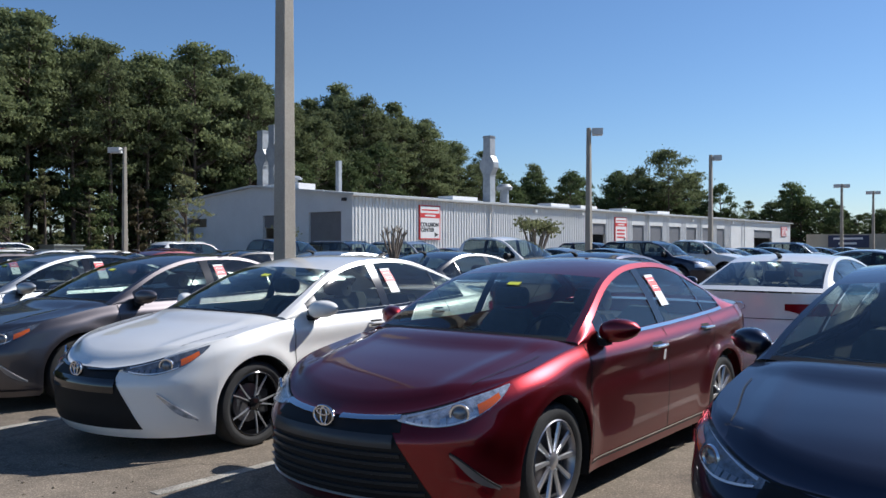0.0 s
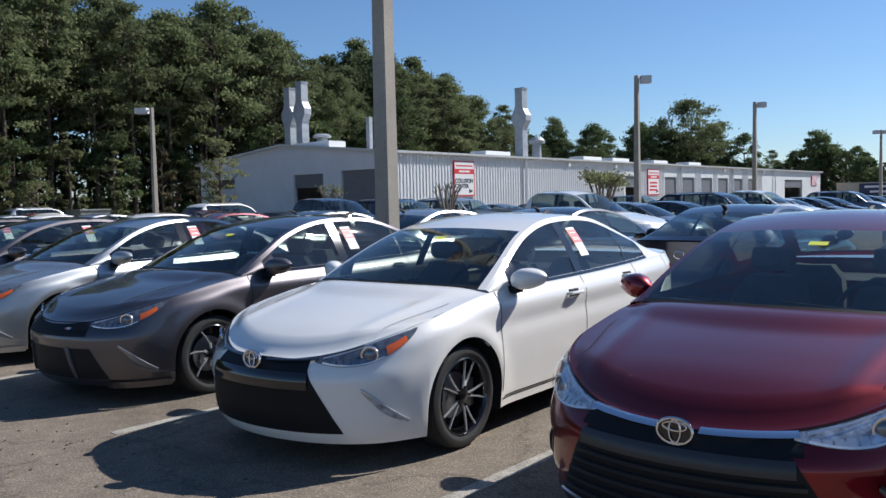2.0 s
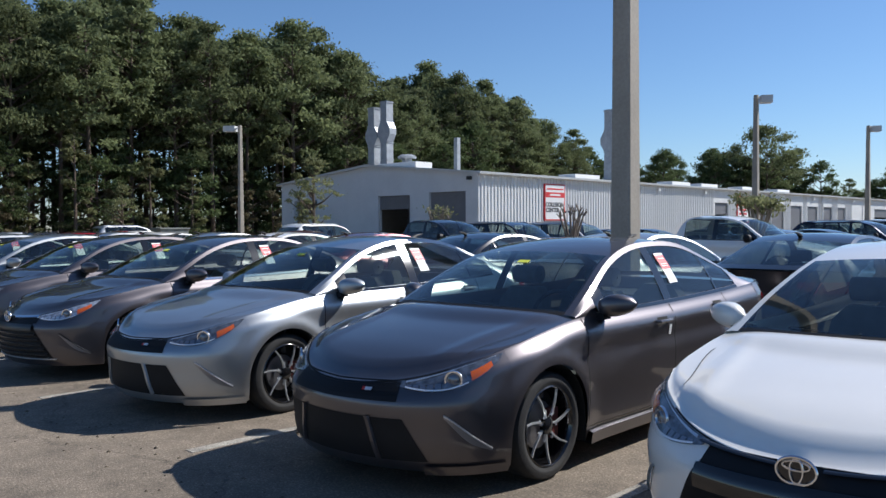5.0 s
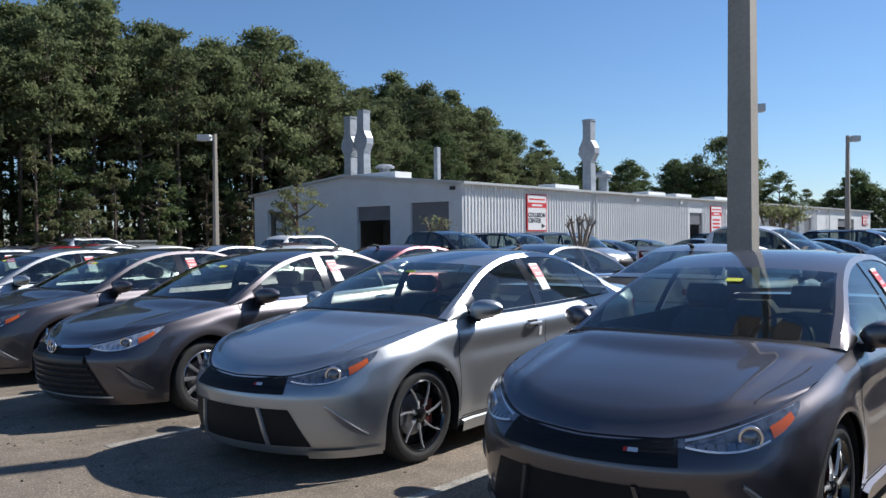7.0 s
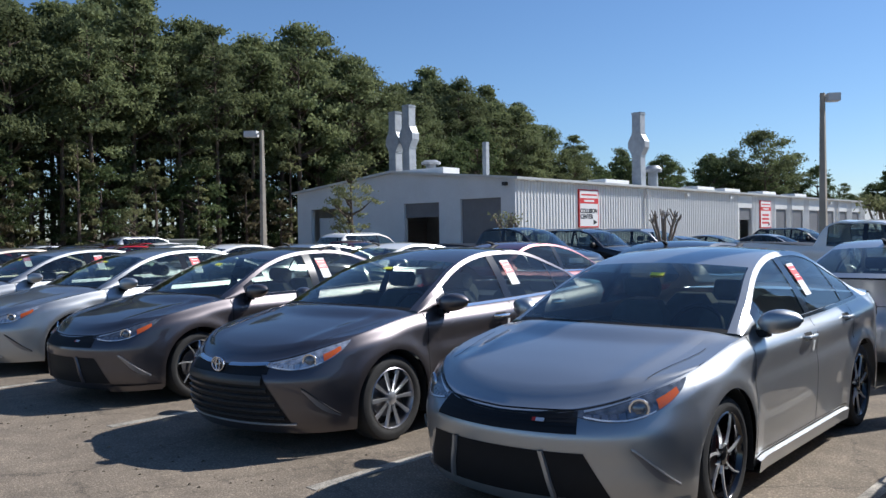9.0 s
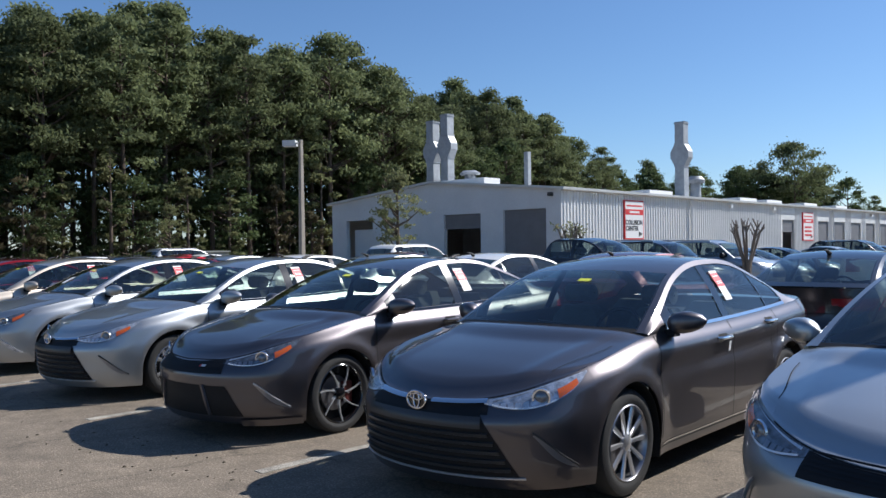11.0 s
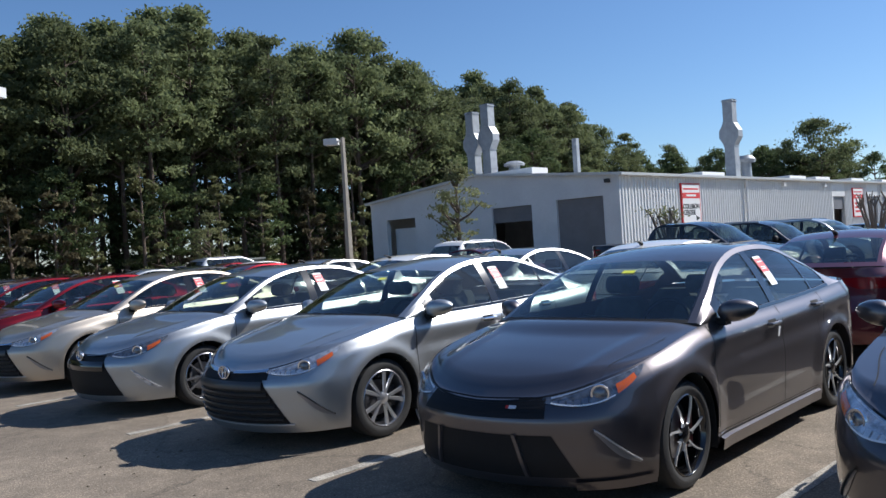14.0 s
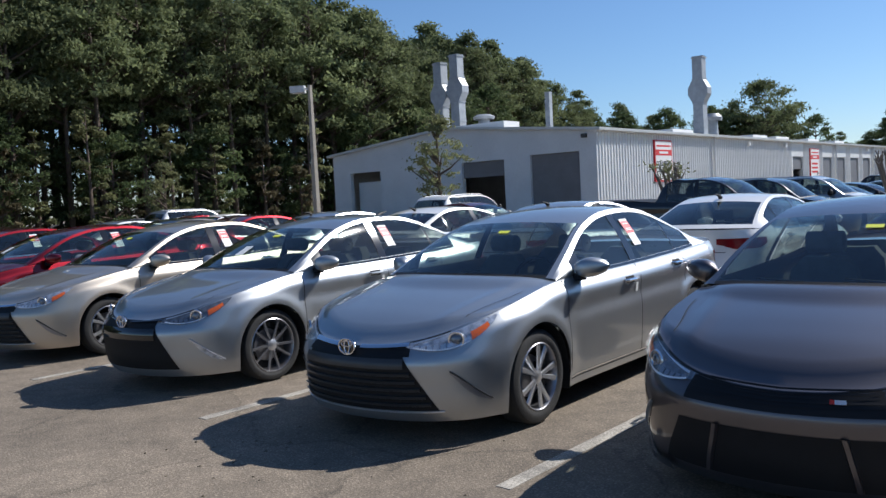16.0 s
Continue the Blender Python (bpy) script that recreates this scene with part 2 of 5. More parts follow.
WAGON = dict(
    rail=((0.822, 1.26, 0.955), (0.775, 1.5, 1.10), (0.71, 1.83, 1.31), (0.665, 2.15, 1.40), (0.65, 2.9, 1.43), (0.65, 3.7, 1.42), (0.665, 4.25, 1.385), (0.715, 4.5, 1.20), (0.76, 4.62, 1.05)),
    bow=((1.26, 0.14), (1.9, 0.1), (2.3, 0.03), (2.9, 0.0), (3.7, -0.01), (4.25, -0.05), (4.62, -0.07)),
    panes=((1.62, 2.45), (2.55, 3.35), (3.43, 4.22)), screen=(1.30, 1.95), rear_screen=(4.34, 4.58), black=(1.48, 4.24), scale=(1.05, 1.0, 1.20), seats=(2.15, 3.1))
PICKUP = dict(
    rail=((0.822, 1.26, 0.955), (0.775, 1.5, 1.11), (0.71, 1.8, 1.32), (0.67, 2.1, 1.41), (0.665, 2.55, 1.43), (0.67, 2.9, 1.41), (0.70, 3.05, 1.30), (0.76, 3.15, 1.10), (0.80, 3.2, 0.97)),
    bow=((1.26, 0.13), (1.9, 0.1), (2.3, 0.03), (2.6, 0.0), (2.9, -0.02), (3.2, -0.03)),
    panes=((1.62, 2.28), (2.37, 2.94)), screen=(1.30, 1.92), rear_screen=(2.98, 3.14), black=(1.48, 2.96), scale=(1.10, 1.26, 1.25), seats=(2.1, 2.75))


def hood_z(x, y):
    ridge = 0.010 * np.exp(-(((np.abs(x) - 0.50 - 0.10 * y) / 0.055) ** 2)) * step(0.15, 0.5, y)
    return knots(y, HOOD_Z) - 0.034 * (np.abs(x) / 0.82) ** 2 + ridge


def belt_z(y):
    return knots(y, ((1.2, 0.950), (1.38, 0.969), (1.6, 0.971), (2.4, 0.980), (3.6, 1.020), (4.2, 1.055), (4.6, 1.06)))


def base_at(y):
    """Half-width and outward normal of the plan outline beside y, y >= 0."""
    y = float(y)
    if y < NOSE:
        c = max(1 - y / NOSE, 0.0) ** (1 / NOSE_Q)
        th = math.acos(min(c, 1.0))
        return base_nose(th)
    if y > LENGTH - TAIL:
        c = max(1 - (LENGTH - y) / TAIL, 0.0) ** 1.0
        return base_tail(math.acos(min(c, 1.0)))
    return (CW, y), (1.0, 0.0), 1.0


def base_nose(th):
    c = max(math.cos(th), 1e-6)
    x, y = CW * math.sin(th), NOSE * (1 - c**NOSE_Q)
    dx, dy = CW * c, NOSE * NOSE_Q * c ** (NOSE_Q - 1) * math.sin(th)
    n = math.hypot(dx, dy) + 1e-9
    if math.cos(th) < 1e-4:
        return (x, y), (1.0, 0.0), 1.0
    return (x, y), (dy / n, -dx / n), math.sin(th) ** 3


def base_tail(th):
    x, y = CW * math.sin(th) ** 0.8, LENGTH - TAIL * (1 - math.cos(th))
    e = 1e-3
    t2 = min(th + e, math.pi / 2)
    t1 = t2 - 2 * e if th > e else th
    ax, ay = CW * max(math.sin(t1), 0) ** 0.8, LENGTH - TAIL * (1 - math.cos(t1))
    bx, by = CW * math.sin(t2) ** 0.8, LENGTH - TAIL * (1 - math.cos(t2))
    dx, dy = bx - ax, by - ay
    n = math.hypot(dx, dy) + 1e-9
    nx, ny = -dy / n, dx / n
    return (x, y), (nx, ny), math.sin(th) ** 3


def top_of(b, tail=False):
    (x, y), _, w = b
    if tail or y > LENGTH - TAIL:
        return 1.06 + 0.02 * (1 - (x / CW) ** 2)
    if y < 1.2:
        return float(hood_z(min(x, 0.83), y))
    return float(belt_z(y))


def skin(b, z, out=0.0, tail=False):
    """The point of the body's side at plan place b and height z."""
    (x, y), (nx, ny), w = b
    zt = top_of(b, tail)
    h = np.clip((z - 0.17) / (zt - 0.17), 0, 1.02)
    side = 0.045 * np.maximum(1 - h, 0) ** 2.2 + 0.016 * h**2 + 0.062 * step(0.84, 1.02, h) ** 1.4
    side += 0.013 * np.exp(-(((z - (0.735 + 0.02 * (y - 1.5))) / 0.06) ** 2)) * step(1.2, 1.7, y) * (1 - step(3.9, 4.4, y))
    for wy in WHEEL_Y:
        d = np.hypot(y - wy, z - WHEEL_Z)
        side -= 0.020 * np.exp(-(((d - 0.41) / 0.075) ** 2))
    end = knots(z, REAR_IN if tail else FRONT_IN)
    inset = w * side + (1 - w) * end - out
    return (x - nx * inset, y - ny * inset, z)


def bottom_of(b):
    (x, y), _, w = b
    for wy in WHEEL_Y:
        d = abs(y - wy)
        if d < ARCH - 1e-6 and x > 0.5:
            return WHEEL_Z + math.sqrt(ARCH**2 - d**2)
    return 0.165 if y < 1 else 0.185 if y < 4 else 0.23


def columns():
    cols = [(base_nose(t), None, False) for t in np.linspace(0, math.acos((1 - (WHEEL_Y[0] - ARCH) / NOSE) ** (1 / NOSE_Q)), 34)]
    for k, wy in enumerate(WHEEL_Y):
        for ph in np.linspace(0, math.pi, 23):
            b = base_at(wy - ARCH * math.cos(ph))
            cols.append((b, WHEEL_Z + ARCH * math.sin(ph), False))
        if k == 0:
            cols += [(base_at(y), None, False) for y in np.linspace(wy + ARCH, WHEEL_Y[1] - ARCH, 30)]
    cols.append((base_at(WHEEL_Y[1] + ARCH), None, False))
    cols += [(base_tail(t), None, True) for t in np.linspace(math.pi / 2, 0, 18)]
    return cols


ROWS_V = 1 - (1 - np.linspace(0, 1, 26)) ** 1.35


def front_patch(x0, x1, low, high, out, nx=14, nz=6):
    """A piece of the nose between two height lines, from half-width x0 to x1."""
    rows = []
    for th in np.linspace(math.asin(x0 / CW), math.asin(x1 / CW), nx):
        x = CW * math.sin(th)
        b = base_nose(abs(th))
        s = -1 if x < 0 else 1
        row = []
        for z in np.linspace(low(abs(x)), high(abs(x)), nz):
            p = skin(b, z, out)
            row.append((p[0] * s, p[1], p[2]))
        rows.append(row)
    return np.array(rows)


def side_patch(y0, y1, low, high, out, ny=12, nz=5):
    return np.array([[skin(base_at(y), z, out, y > LENGTH - TAIL) for z in np.linspace(low(y), high(y), nz)] for y in np.linspace(y0, y1, ny)])


def rail_curve(cfg, n=90):
    pts = np.array(cfg["rail"])
    ys = np.linspace(pts[0, 1], pts[-1, 1], n)
    return ys, np.stack([knots(ys, [(p[1], p[0]) for p in pts]), ys, knots(ys, [(p[1], p[2]) for p in pts])], 1)


def build_body(root, cfg):
    """Painted shell, glass and the cabin."""
    S = np.array(cfg["scale"])
    shell, hood, roof = Soup(), Soup(), Soup()
    cols = columns()
    g = []
    for b, zb, tail in cols:
        zb = bottom_of(b) if zb is None else zb
        zt = top_of(b, tail)
        g.append([skin(b, zb + (zt - zb) * v, 0.0, tail) for v in ROWS_V])
    shell.both(np.array(g))
    # bonnet
    pts = np.array(cfg["rail"])
    y_base, y_end = pts[0, 1], pts[-1, 1]
    bow0 = float(knots(y_base, cfg["bow"]))
    g = []
    for a in np.linspace(-1, 1, 49):
        col = []
        th = math.asin(min(abs(a) * 0.988, 0.988))
        b = base_nose(th)
        p0 = skin(b, top_of(b))
        x1 = a * 0.825
        y1 = y_base - bow0 * (1 - a * a) + 0.035
        for t in np.linspace(0, 1, 26):
            x = math.copysign(p0[0], a) * (1 - t) + x1 * t if a else 0.0
            y = p0[1] * (1 - t) + y1 * t
            zz = float(hood_z(x, y))
            zz = p0[2] * (1 - step(0, 0.12, t)) + zz * step(0, 0.12, t)
            back = float(step(0.72, 0.97, t)) * (1 - abs(a) ** 14)
            zz = zz * (1 - back) + (pts[0, 2] + 0.022 * (1 - a * a) + 0.006) * back
            beside = base_at(max(y, 0.62))
            near = abs(a) ** 10 * float(step(0.0, 0.3, t))
            x = x * (1 - near) + a * skin(beside, top_of(beside))[0] * near
            zz = zz * (1 - near) + top_of(beside) * near
            col.append((x, y, zz))
        g.append(col)
    g = np.array(g)
    hood.grid(g[4:-4], flip=True)
    shell.grid(g[:5], flip=True)
    shell.grid(g[-5:], flip=True)
    # boot lid or bed cover
    deck = Soup()
    bow1 = float(knots(y_end, cfg["bow"]))
    deck_low = 0.09 if y_end < 3.5 else 0.0
    g = []
    for a in np.linspace(-1, 1, 25):
        b = base_tail(math.asin(min(abs(a) ** 1.25, 0.9999)))
        p1 = skin(b, top_of(b, True), 0.0, True)
        y0 = y_end - bow1 * (1 - a * a) - 0.03
        x0 = a * 0.83
        col = []
        for t in np.linspace(0, 1, 12):
            x = x0 * (1 - t) + math.copysign(p1[0], a) * t if a else 0.0
            y = y0 * (1 - t) + p1[1] * t
            zz = float(belt_z(y)) * abs(a) ** 4 + (1.055 + 0.02 * t) * (1 - abs(a) ** 4) if y_end > 3.5 else float(belt_z(y)) * (1 - t) + p1[2] * t
            zz = zz * (1 - step(0.85, 1, t)) + p1[2] * step(0.85, 1, t)
            col.append((x, y, zz))
        g.append(col)
    deck.grid(np.array(g), flip=True)
    # roof, screens and pillars over the rail curve
    ys, R = rail_curve(cfg)
    bow = knots(ys, cfg["bow"])
    crown = knots(ys, ((y_base, 0.022), (y_base + 0.7, 0.03), ((y_base + y_end) / 2, 0.035), (y_end - 0.5, 0.028), (y_end, 0.012)))
    A = np.array([-1, -0.975, -0.945, *np.linspace(-0.93, 0.93, 21), 0.945, 0.975, 1])

    def over(i0, i1, a0, a1):
        return np.array([[(a * R[i, 0], R[i, 1] - bow[i] * (1 - a * a), R[i, 2] + crown[i] * (1 - a * a)) for a in A[a0:a1]] for i in range(i0, i1)])

    idx = lambda y: int(np.argmin(np.abs(ys - y)))
    edges = []
    w0, w1, r0, r1 = idx(cfg["screen"][0]), idx(cfg["screen"][1]), idx(cfg["rear_screen"][0]), idx(cfg["rear_screen"][1])
    n = len(ys)
    na = len(A)
    roof.grid(over(w1, r0 + 1, 0, na), True)
    roof.grid(over(r1, n, 0, na), True)
    roof.grid(over(0, w0 + 1, 0, 3), True)
    roof.grid(over(0, w0 + 1, na - 3, na), True)
    frit = Soup().grid(over(0, w0 + 1, 2, na - 2), True)
    frit.v = (np.array(frit.v) * S).tolist()
    for i0, i1 in ((w0, w1 + 1), (r0, r1 + 1)):
        roof.grid(over(i0, i1, 0, 3), True)
        roof.grid(over(i0, i1, na - 3, na), True)
        edges += [over(i0, i1, 2, 4), over(i0, i1, na - 4, na - 2)]
    ws, rs = Soup(), Soup()
    ws.grid(over(w0, w1 + 1, 3, na - 3), True)
    rs.grid(over(r0, r1 + 1, 3, na - 3), True)
    # flanks of the cabin
    pane_list = []
    black_list, trim_list = [], []

    def flank(y, v0, v1, k=4, out=0.0):
        i = np.interp(y, ys, R[:, 0]), y, np.interp(y, ys, R[:, 2])
        bb = base_at(min(y, LENGTH - TAIL - 0.01))
        lo = np.array(skin(bb, top_of(bb)))
        lo[1] = y
        hi = np.array(i)
        row = []
        for v in np.linspace(v0, v1, k):
            p = lo * (1 - v) + hi * v
            p[0] += 0.018 * math.sin(math.pi * v) + out
            row.append(p)
        return row

    def limits(y):
        hgt = max(np.interp(y, ys, R[:, 2]) - belt_z(y), 0.02)
        return min(0.028 / hgt, 0.45), max(1 - 0.036 / hgt, 0.5)

    cuts = sorted({y_base, *cfg["black"], *[v for p in cfg["panes"] for v in p], y_end})
    for y0, y1 in zip(cuts[:-1], cuts[1:]):
        yy = np.linspace(y0, y1, max(3, int((y1 - y0) / 0.06) + 2))
        mid = (y0 + y1) / 2
        inpane = any(p[0] - 1e-6 < y0 and y1 < p[1] + 1e-6 for p in cfg["panes"])
        inblack = cfg["black"][0] - 1e-6 < y0 and y1 < cfg["black"][1] + 1e-6
        if not (inpane or inblack):
            roof.both(np.array([flank(y, 0, 1, 7) for y in yy]))
            continue
        roof.both(np.array([flank(y, 0, limits(y)[0], 3) for y in yy]))
        roof.both(np.array([flank(y, limits(y)[1], 1, 3) for y in yy]))
        if inpane:
            pane_list.append(np.array([flank(y, *limits(y), 5, -0.006) for y in yy]))
        else:
            black_list.append(np.array([flank(y, *limits(y), 5, 0.0) for y in yy]))
        trim_list.append(np.array([flank(y, 0.15 * limits(y)[0], 0.95 * limits(y)[0], 3, 0.004) for y in yy]))
    for s in (shell, hood, deck, roof, ws, rs):
        s.v = (np.array(s.v) * S).tolist() if s.v else []
    parts = {}
    core = tuple(np.array((0, 2.4, 0.6)) * S)
    parts["body"] = shell.ob("body", P_WHITE, root, sharp=60, weld=0.0006, core=core)
    parts["hood"] = hood.ob("hood", P_WHITE, root, sharp=60, core=core)
    parts["deck"] = deck.ob("trunk_lid" if y_end > 3.5 else "bed_cover", P_WHITE if y_end > 3.5 else M_BLACK, root, sharp=60, core=core)
    parts["roof"] = roof.ob("roof", P_WHITE, root, sharp=50, weld=0.0006, core=core)
    ws.ob("windshield", M_WS, root, core=core)
    rs.ob("rear_window", M_SIDEGLASS, root, core=core)
    frit.ob("cowl_panel", M_BLACK, root, core=core)
    for e in edges:
        Soup().grid(e * S, True).ob("screen_seal", M_GLOSSBLACK, root, core=core)
    for m in (1, -1):
        for p in black_list:
            Soup().grid(p * S * np.array([m, 1, 1])).ob("pillar_trim", M_GLOSSBLACK, root, core=core)
        t = Soup()
        for p in trim_list:
            t.grid(p * S * np.array([m, 1, 1]))
        t.ob("window_trim", M_GLOSSBLACK, root, weld=0.0006, core=core)
        for k, p in enumerate(pane_list):
            Soup().grid(p * S * np.array([m, 1, 1])).ob("side_window", M_SIDEGLASS if k else M_FRONTGLASS, root, core=core)
    # wheel wells, underside and cabin
    well = Soup()
    for wy in WHEEL_Y:
        arc = [(wy - ARCH * math.cos(a), WHEEL_Z + ARCH * math.sin(a)) for a in np.linspace(0, math.pi, 20)]
        arc = [(arc[0][0], 0.17)] + arc + [(arc[-1][0], 0.17)]
        well.both(np.array([[(x, y, z) for x in (0.885 if 0.75 < y < 4.0 else 0.80, 0.60)] for y, z in arc]))
        well.both(np.array([[(0.60, wy - 0.38, z), (0.60, wy + 0.38, z)] for z in (0.17, 0.72)]))
    well.box((-0.60, 0.45, 0.19), (0.60, 4.4, 0.24))
    well.box((-0.82, 1.37, 0.19), (0.82, 3.36, 0.23))
    well.v = (np.array(well.v) * S).tolist()
    well.ob("wheel_well", M_WELL, root, smooth=False)
    cab = Soup()
    cab.box((-0.80, 1.02, 0.5), (0.80, 1.04, 0.87))
    dash = np.array([[(x, y_base - bow0 * (1 - (x / 0.8) ** 2) + d, z) for d, z in ((0.04, 0.935), (0.3, 0.975), (0.48, 0.96), (0.56, 0.86), (0.58, 0.6))] for x in np.linspace(-0.78, 0.78, 13)])
    cab.grid(dash)
    cab.grid(np.array([[(x, y, 0.95) for x in (-0.72, 0.72)] for y in (y_end - 0.75, y_end - 0.05)]))
    for m in (-1, 1):
        cab.grid(np.array([[(m * 0.80, y, z) for z in (0.25, 0.90)] for y in (1.4, y_end - 0.1)]))
    cab.v = (np.array(cab.v) * S).tolist()
    cab.ob("dashboard", M_DASH, root)
    for k, sy in enumerate(cfg["seats"]):
        for sx in (-0.36, 0.36):
            seat = Soup()
            prof = ((0, 0.42, 0.24), (0.06, 0.75, 0.25), (0.14, 0.98, 0.21), (0.17, 1.07, 0.13))
            front = np.array([[(sx + w * u, sy + d - 0.055 * (1 - u * u), z) for u in np.linspace(-1, 1, 7)] for d, z, w in prof])
            seat.grid(front), seat.grid(front + np.array([0, 0.13, 0]), True)
            for e, f in ((0, True), (-1, False)):
                seat.grid(np.stack([front[:, e], front[:, e] + np.array([0, 0.13, 0])]), f)
            seat.grid(np.stack([front[-1], front[-1] + np.array([0, 0.13, 0])]))
            if k == 0:
                seat.lathe(((-0.13, 0.01), (-0.12, 0.075), (0.12, 0.075), (0.13, 0.01)), "x", 12, (sx, sy + 0.24, 1.17))
            seat.box((sx - 0.25, sy - 0.5, 0.36), (sx + 0.25, sy + 0.08, 0.52))
            seat.v = (np.array(seat.v) * S).tolist()
            seat.ob("seat", M_SEAT, root)
    wheel = Soup()
    ring = [(0.36 + 0.185 * math.cos(a), 0.0, 0.185 * math.sin(a)) for a in np.linspace(0, math.tau, 25)]
    tilt = Matrix.Rotation(radians(-25), 4, "X")
    centre = Vector((0, cfg["seats"][0] - 0.42, 0.93))
    wheel.tube([tuple(tilt @ Vector(p) + centre) for p in ring], [0.016] * 25, 6, False)
    wheel.tube([tuple(tilt @ Vector((0.18, 0, 0)) + centre), tuple(tilt @ Vector((0.54, 0, 0)) + centre)], [0.03, 0.03], 6)
    wheel.v = (np.array(wheel.v) * S).tolist()
    wheel.ob("steering_wheel", M_BLACK, root)
    return parts


def spoke(soup, a, r0, r1, w0, w1, x, dx, twist=0.0, t=0.012):
    """One wheel spoke from r0 to r1 at angle a; x is the face, dx its dish."""
    rows = []
    for k, u in enumerate(np.linspace(0, 1, 4)):
        r, w, ang = r0 + (r1 - r0) * u, w0 + (w1 - w0) * u, a + twist * u
        c, s = math.cos(ang), math.sin(ang)
        rows.append([(x + dx * u + f, r * c - e * s, r * s + e * c) for e, f in ((-w, -t), (-w * 0.7, 0), (w * 0.7, 0), (w, -t))])
    soup.grid(np.array(rows))


def make_wheel(root, style, x, y, z, r=0.335):
    """Wheel with tyre and rim; the outer face looks to +x (or -x where x < 0)."""
    m = 1 if x > 0 else -1
    hub = new("wheel")
    hub.parent = root
    hub.matrix_local = pose(x, y, z) @ (Matrix.Identity(4) if m > 0 else Matrix.Rotation(math.pi, 4, "Z"))
    ri = 0.252 if style in ("sport", "trd", "multi") else 0.240
    key = (style, round(r, 3))
    if key not in WHEELS:
        tyre = Soup().lathe(((-0.21, ri), (-0.215, r - 0.05), (-0.205, r - 0.015), (-0.18, r), (-0.04, r), (-0.012, r - 0.016), (0.0, r - 0.05), (-0.004, ri + 0.02), (-0.012, ri - 0.002), (-0.05, ri - 0.01)), "x", 44)
        rim = Soup()
        dark = style in ("sport", "trd")
        rim.lathe(((-0.012, ri), (-0.006, ri - 0.008), (-0.016, ri - 0.016), (-0.06, ri - 0.022), (-0.14, ri - 0.03)), "x", 44)
        face, hubcap = Soup(), Soup()
        if style == "trd":
            for k in range(7):
                spoke(face, k * math.tau / 7, 0.03, ri - 0.012, 0.009, 0.0055, -0.026, 0.012, 0.30)
                spoke(face, k * math.tau / 7 + 0.22, 0.03, 0.10, 0.016, 0.008, -0.03, 0.004, -0.30)
        elif style == "sport":
            for k in range(5):
                for d in (-0.16, 0.16):
                    spoke(face, k * math.tau / 5 + d * 0.8, 0.03, ri - 0.012, 0.0075, 0.0045, -0.028, 0.012, d * 0.55)
        elif style == "cover":
            for k in range(5):
                for d in (-0.16, 0.16):
                    spoke(face, k * math.tau / 5 + d, 0.04, ri - 0.006, 0.013, 0.022, -0.018, 0.006, d * 0.5)
        elif style == "multi":
            for k in range(10):
                spoke(face, k * math.tau / 10 + (0.05 if k % 2 else -0.05), 0.035, ri - 0.01, 0.014, 0.013, -0.022, 0.008, 0.0)
        else:
            for k in range(10):
                spoke(face, k * math.tau / 10, 0.035, ri - 0.008, 0.011, 0.020, -0.022, 0.008, 0.0)
        hubcap.lathe(((-0.045, 0.055), (-0.022, 0.052), (-0.014, 0.035), (-0.012, 0.0)), "x", 20)
        for k in range(5):
            a = k * math.tau / 5
            hubcap.lathe(((-0.03, 0.009), (-0.014, 0.008), (-0.014, 0.0)), "x", 8, (0, 0.058 * math.cos(a), 0.058 * math.sin(a)))
        disc = Soup().lathe(((-0.10, 0.0), (-0.10, 0.15), (-0.12, 0.15)), "x", 30)
        back = Soup().lathe(((-0.13, 0.0), (-0.13, ri - 0.02)), "x", 30)
        cal = Soup().box((-0.12, 0.07, -0.09), (-0.06, 0.16, 0.09))
        WHEELS[key] = (tyre, rim, face, hubcap, disc, back, cal)
        tyre_ob = tyre.ob("tyre", M_TYRE, hub)
        rim_ob = rim.ob("rim", M_GLOSSBLACK if dark else M_GREYALLOY, hub)
        face_ob = face.ob("spokes", M_SATIN if style in ("sport", "trd") else M_ALLOY if style != "multi" else M_GREYALLOY, hub)
        hub_ob = hubcap.ob("hub_cap", M_GLOSSBLACK if dark else M_ALLOY, hub)
        disc_ob = disc.ob("brake_disc", M_GREYALLOY, hub)
        back_ob = back.ob("backing", M_WELL, hub)
        cal_ob = cal.ob("caliper", M_RED_PART if style == "trd" else M_DARKGREY, hub, smooth=False)
        WHEELS[key] = [o.data for o in (tyre_ob, rim_ob, face_ob, hub_ob, disc_ob, back_ob, cal_ob)]
    else:
        for me in WHEELS[key]:
            o = new(me.name.split(".")[0], me)
            o.parent = hub
    return hub


WHEELS = {}


def ellipse_tube(cx, cz, rx, rz, y, r, soup, n=28):
    pts = [(cx + rx * math.cos(a), y, cz + rz * math.sin(a)) for a in np.linspace(0, math.tau, n)]
    soup.tube(pts, [r] * n, 6, False)


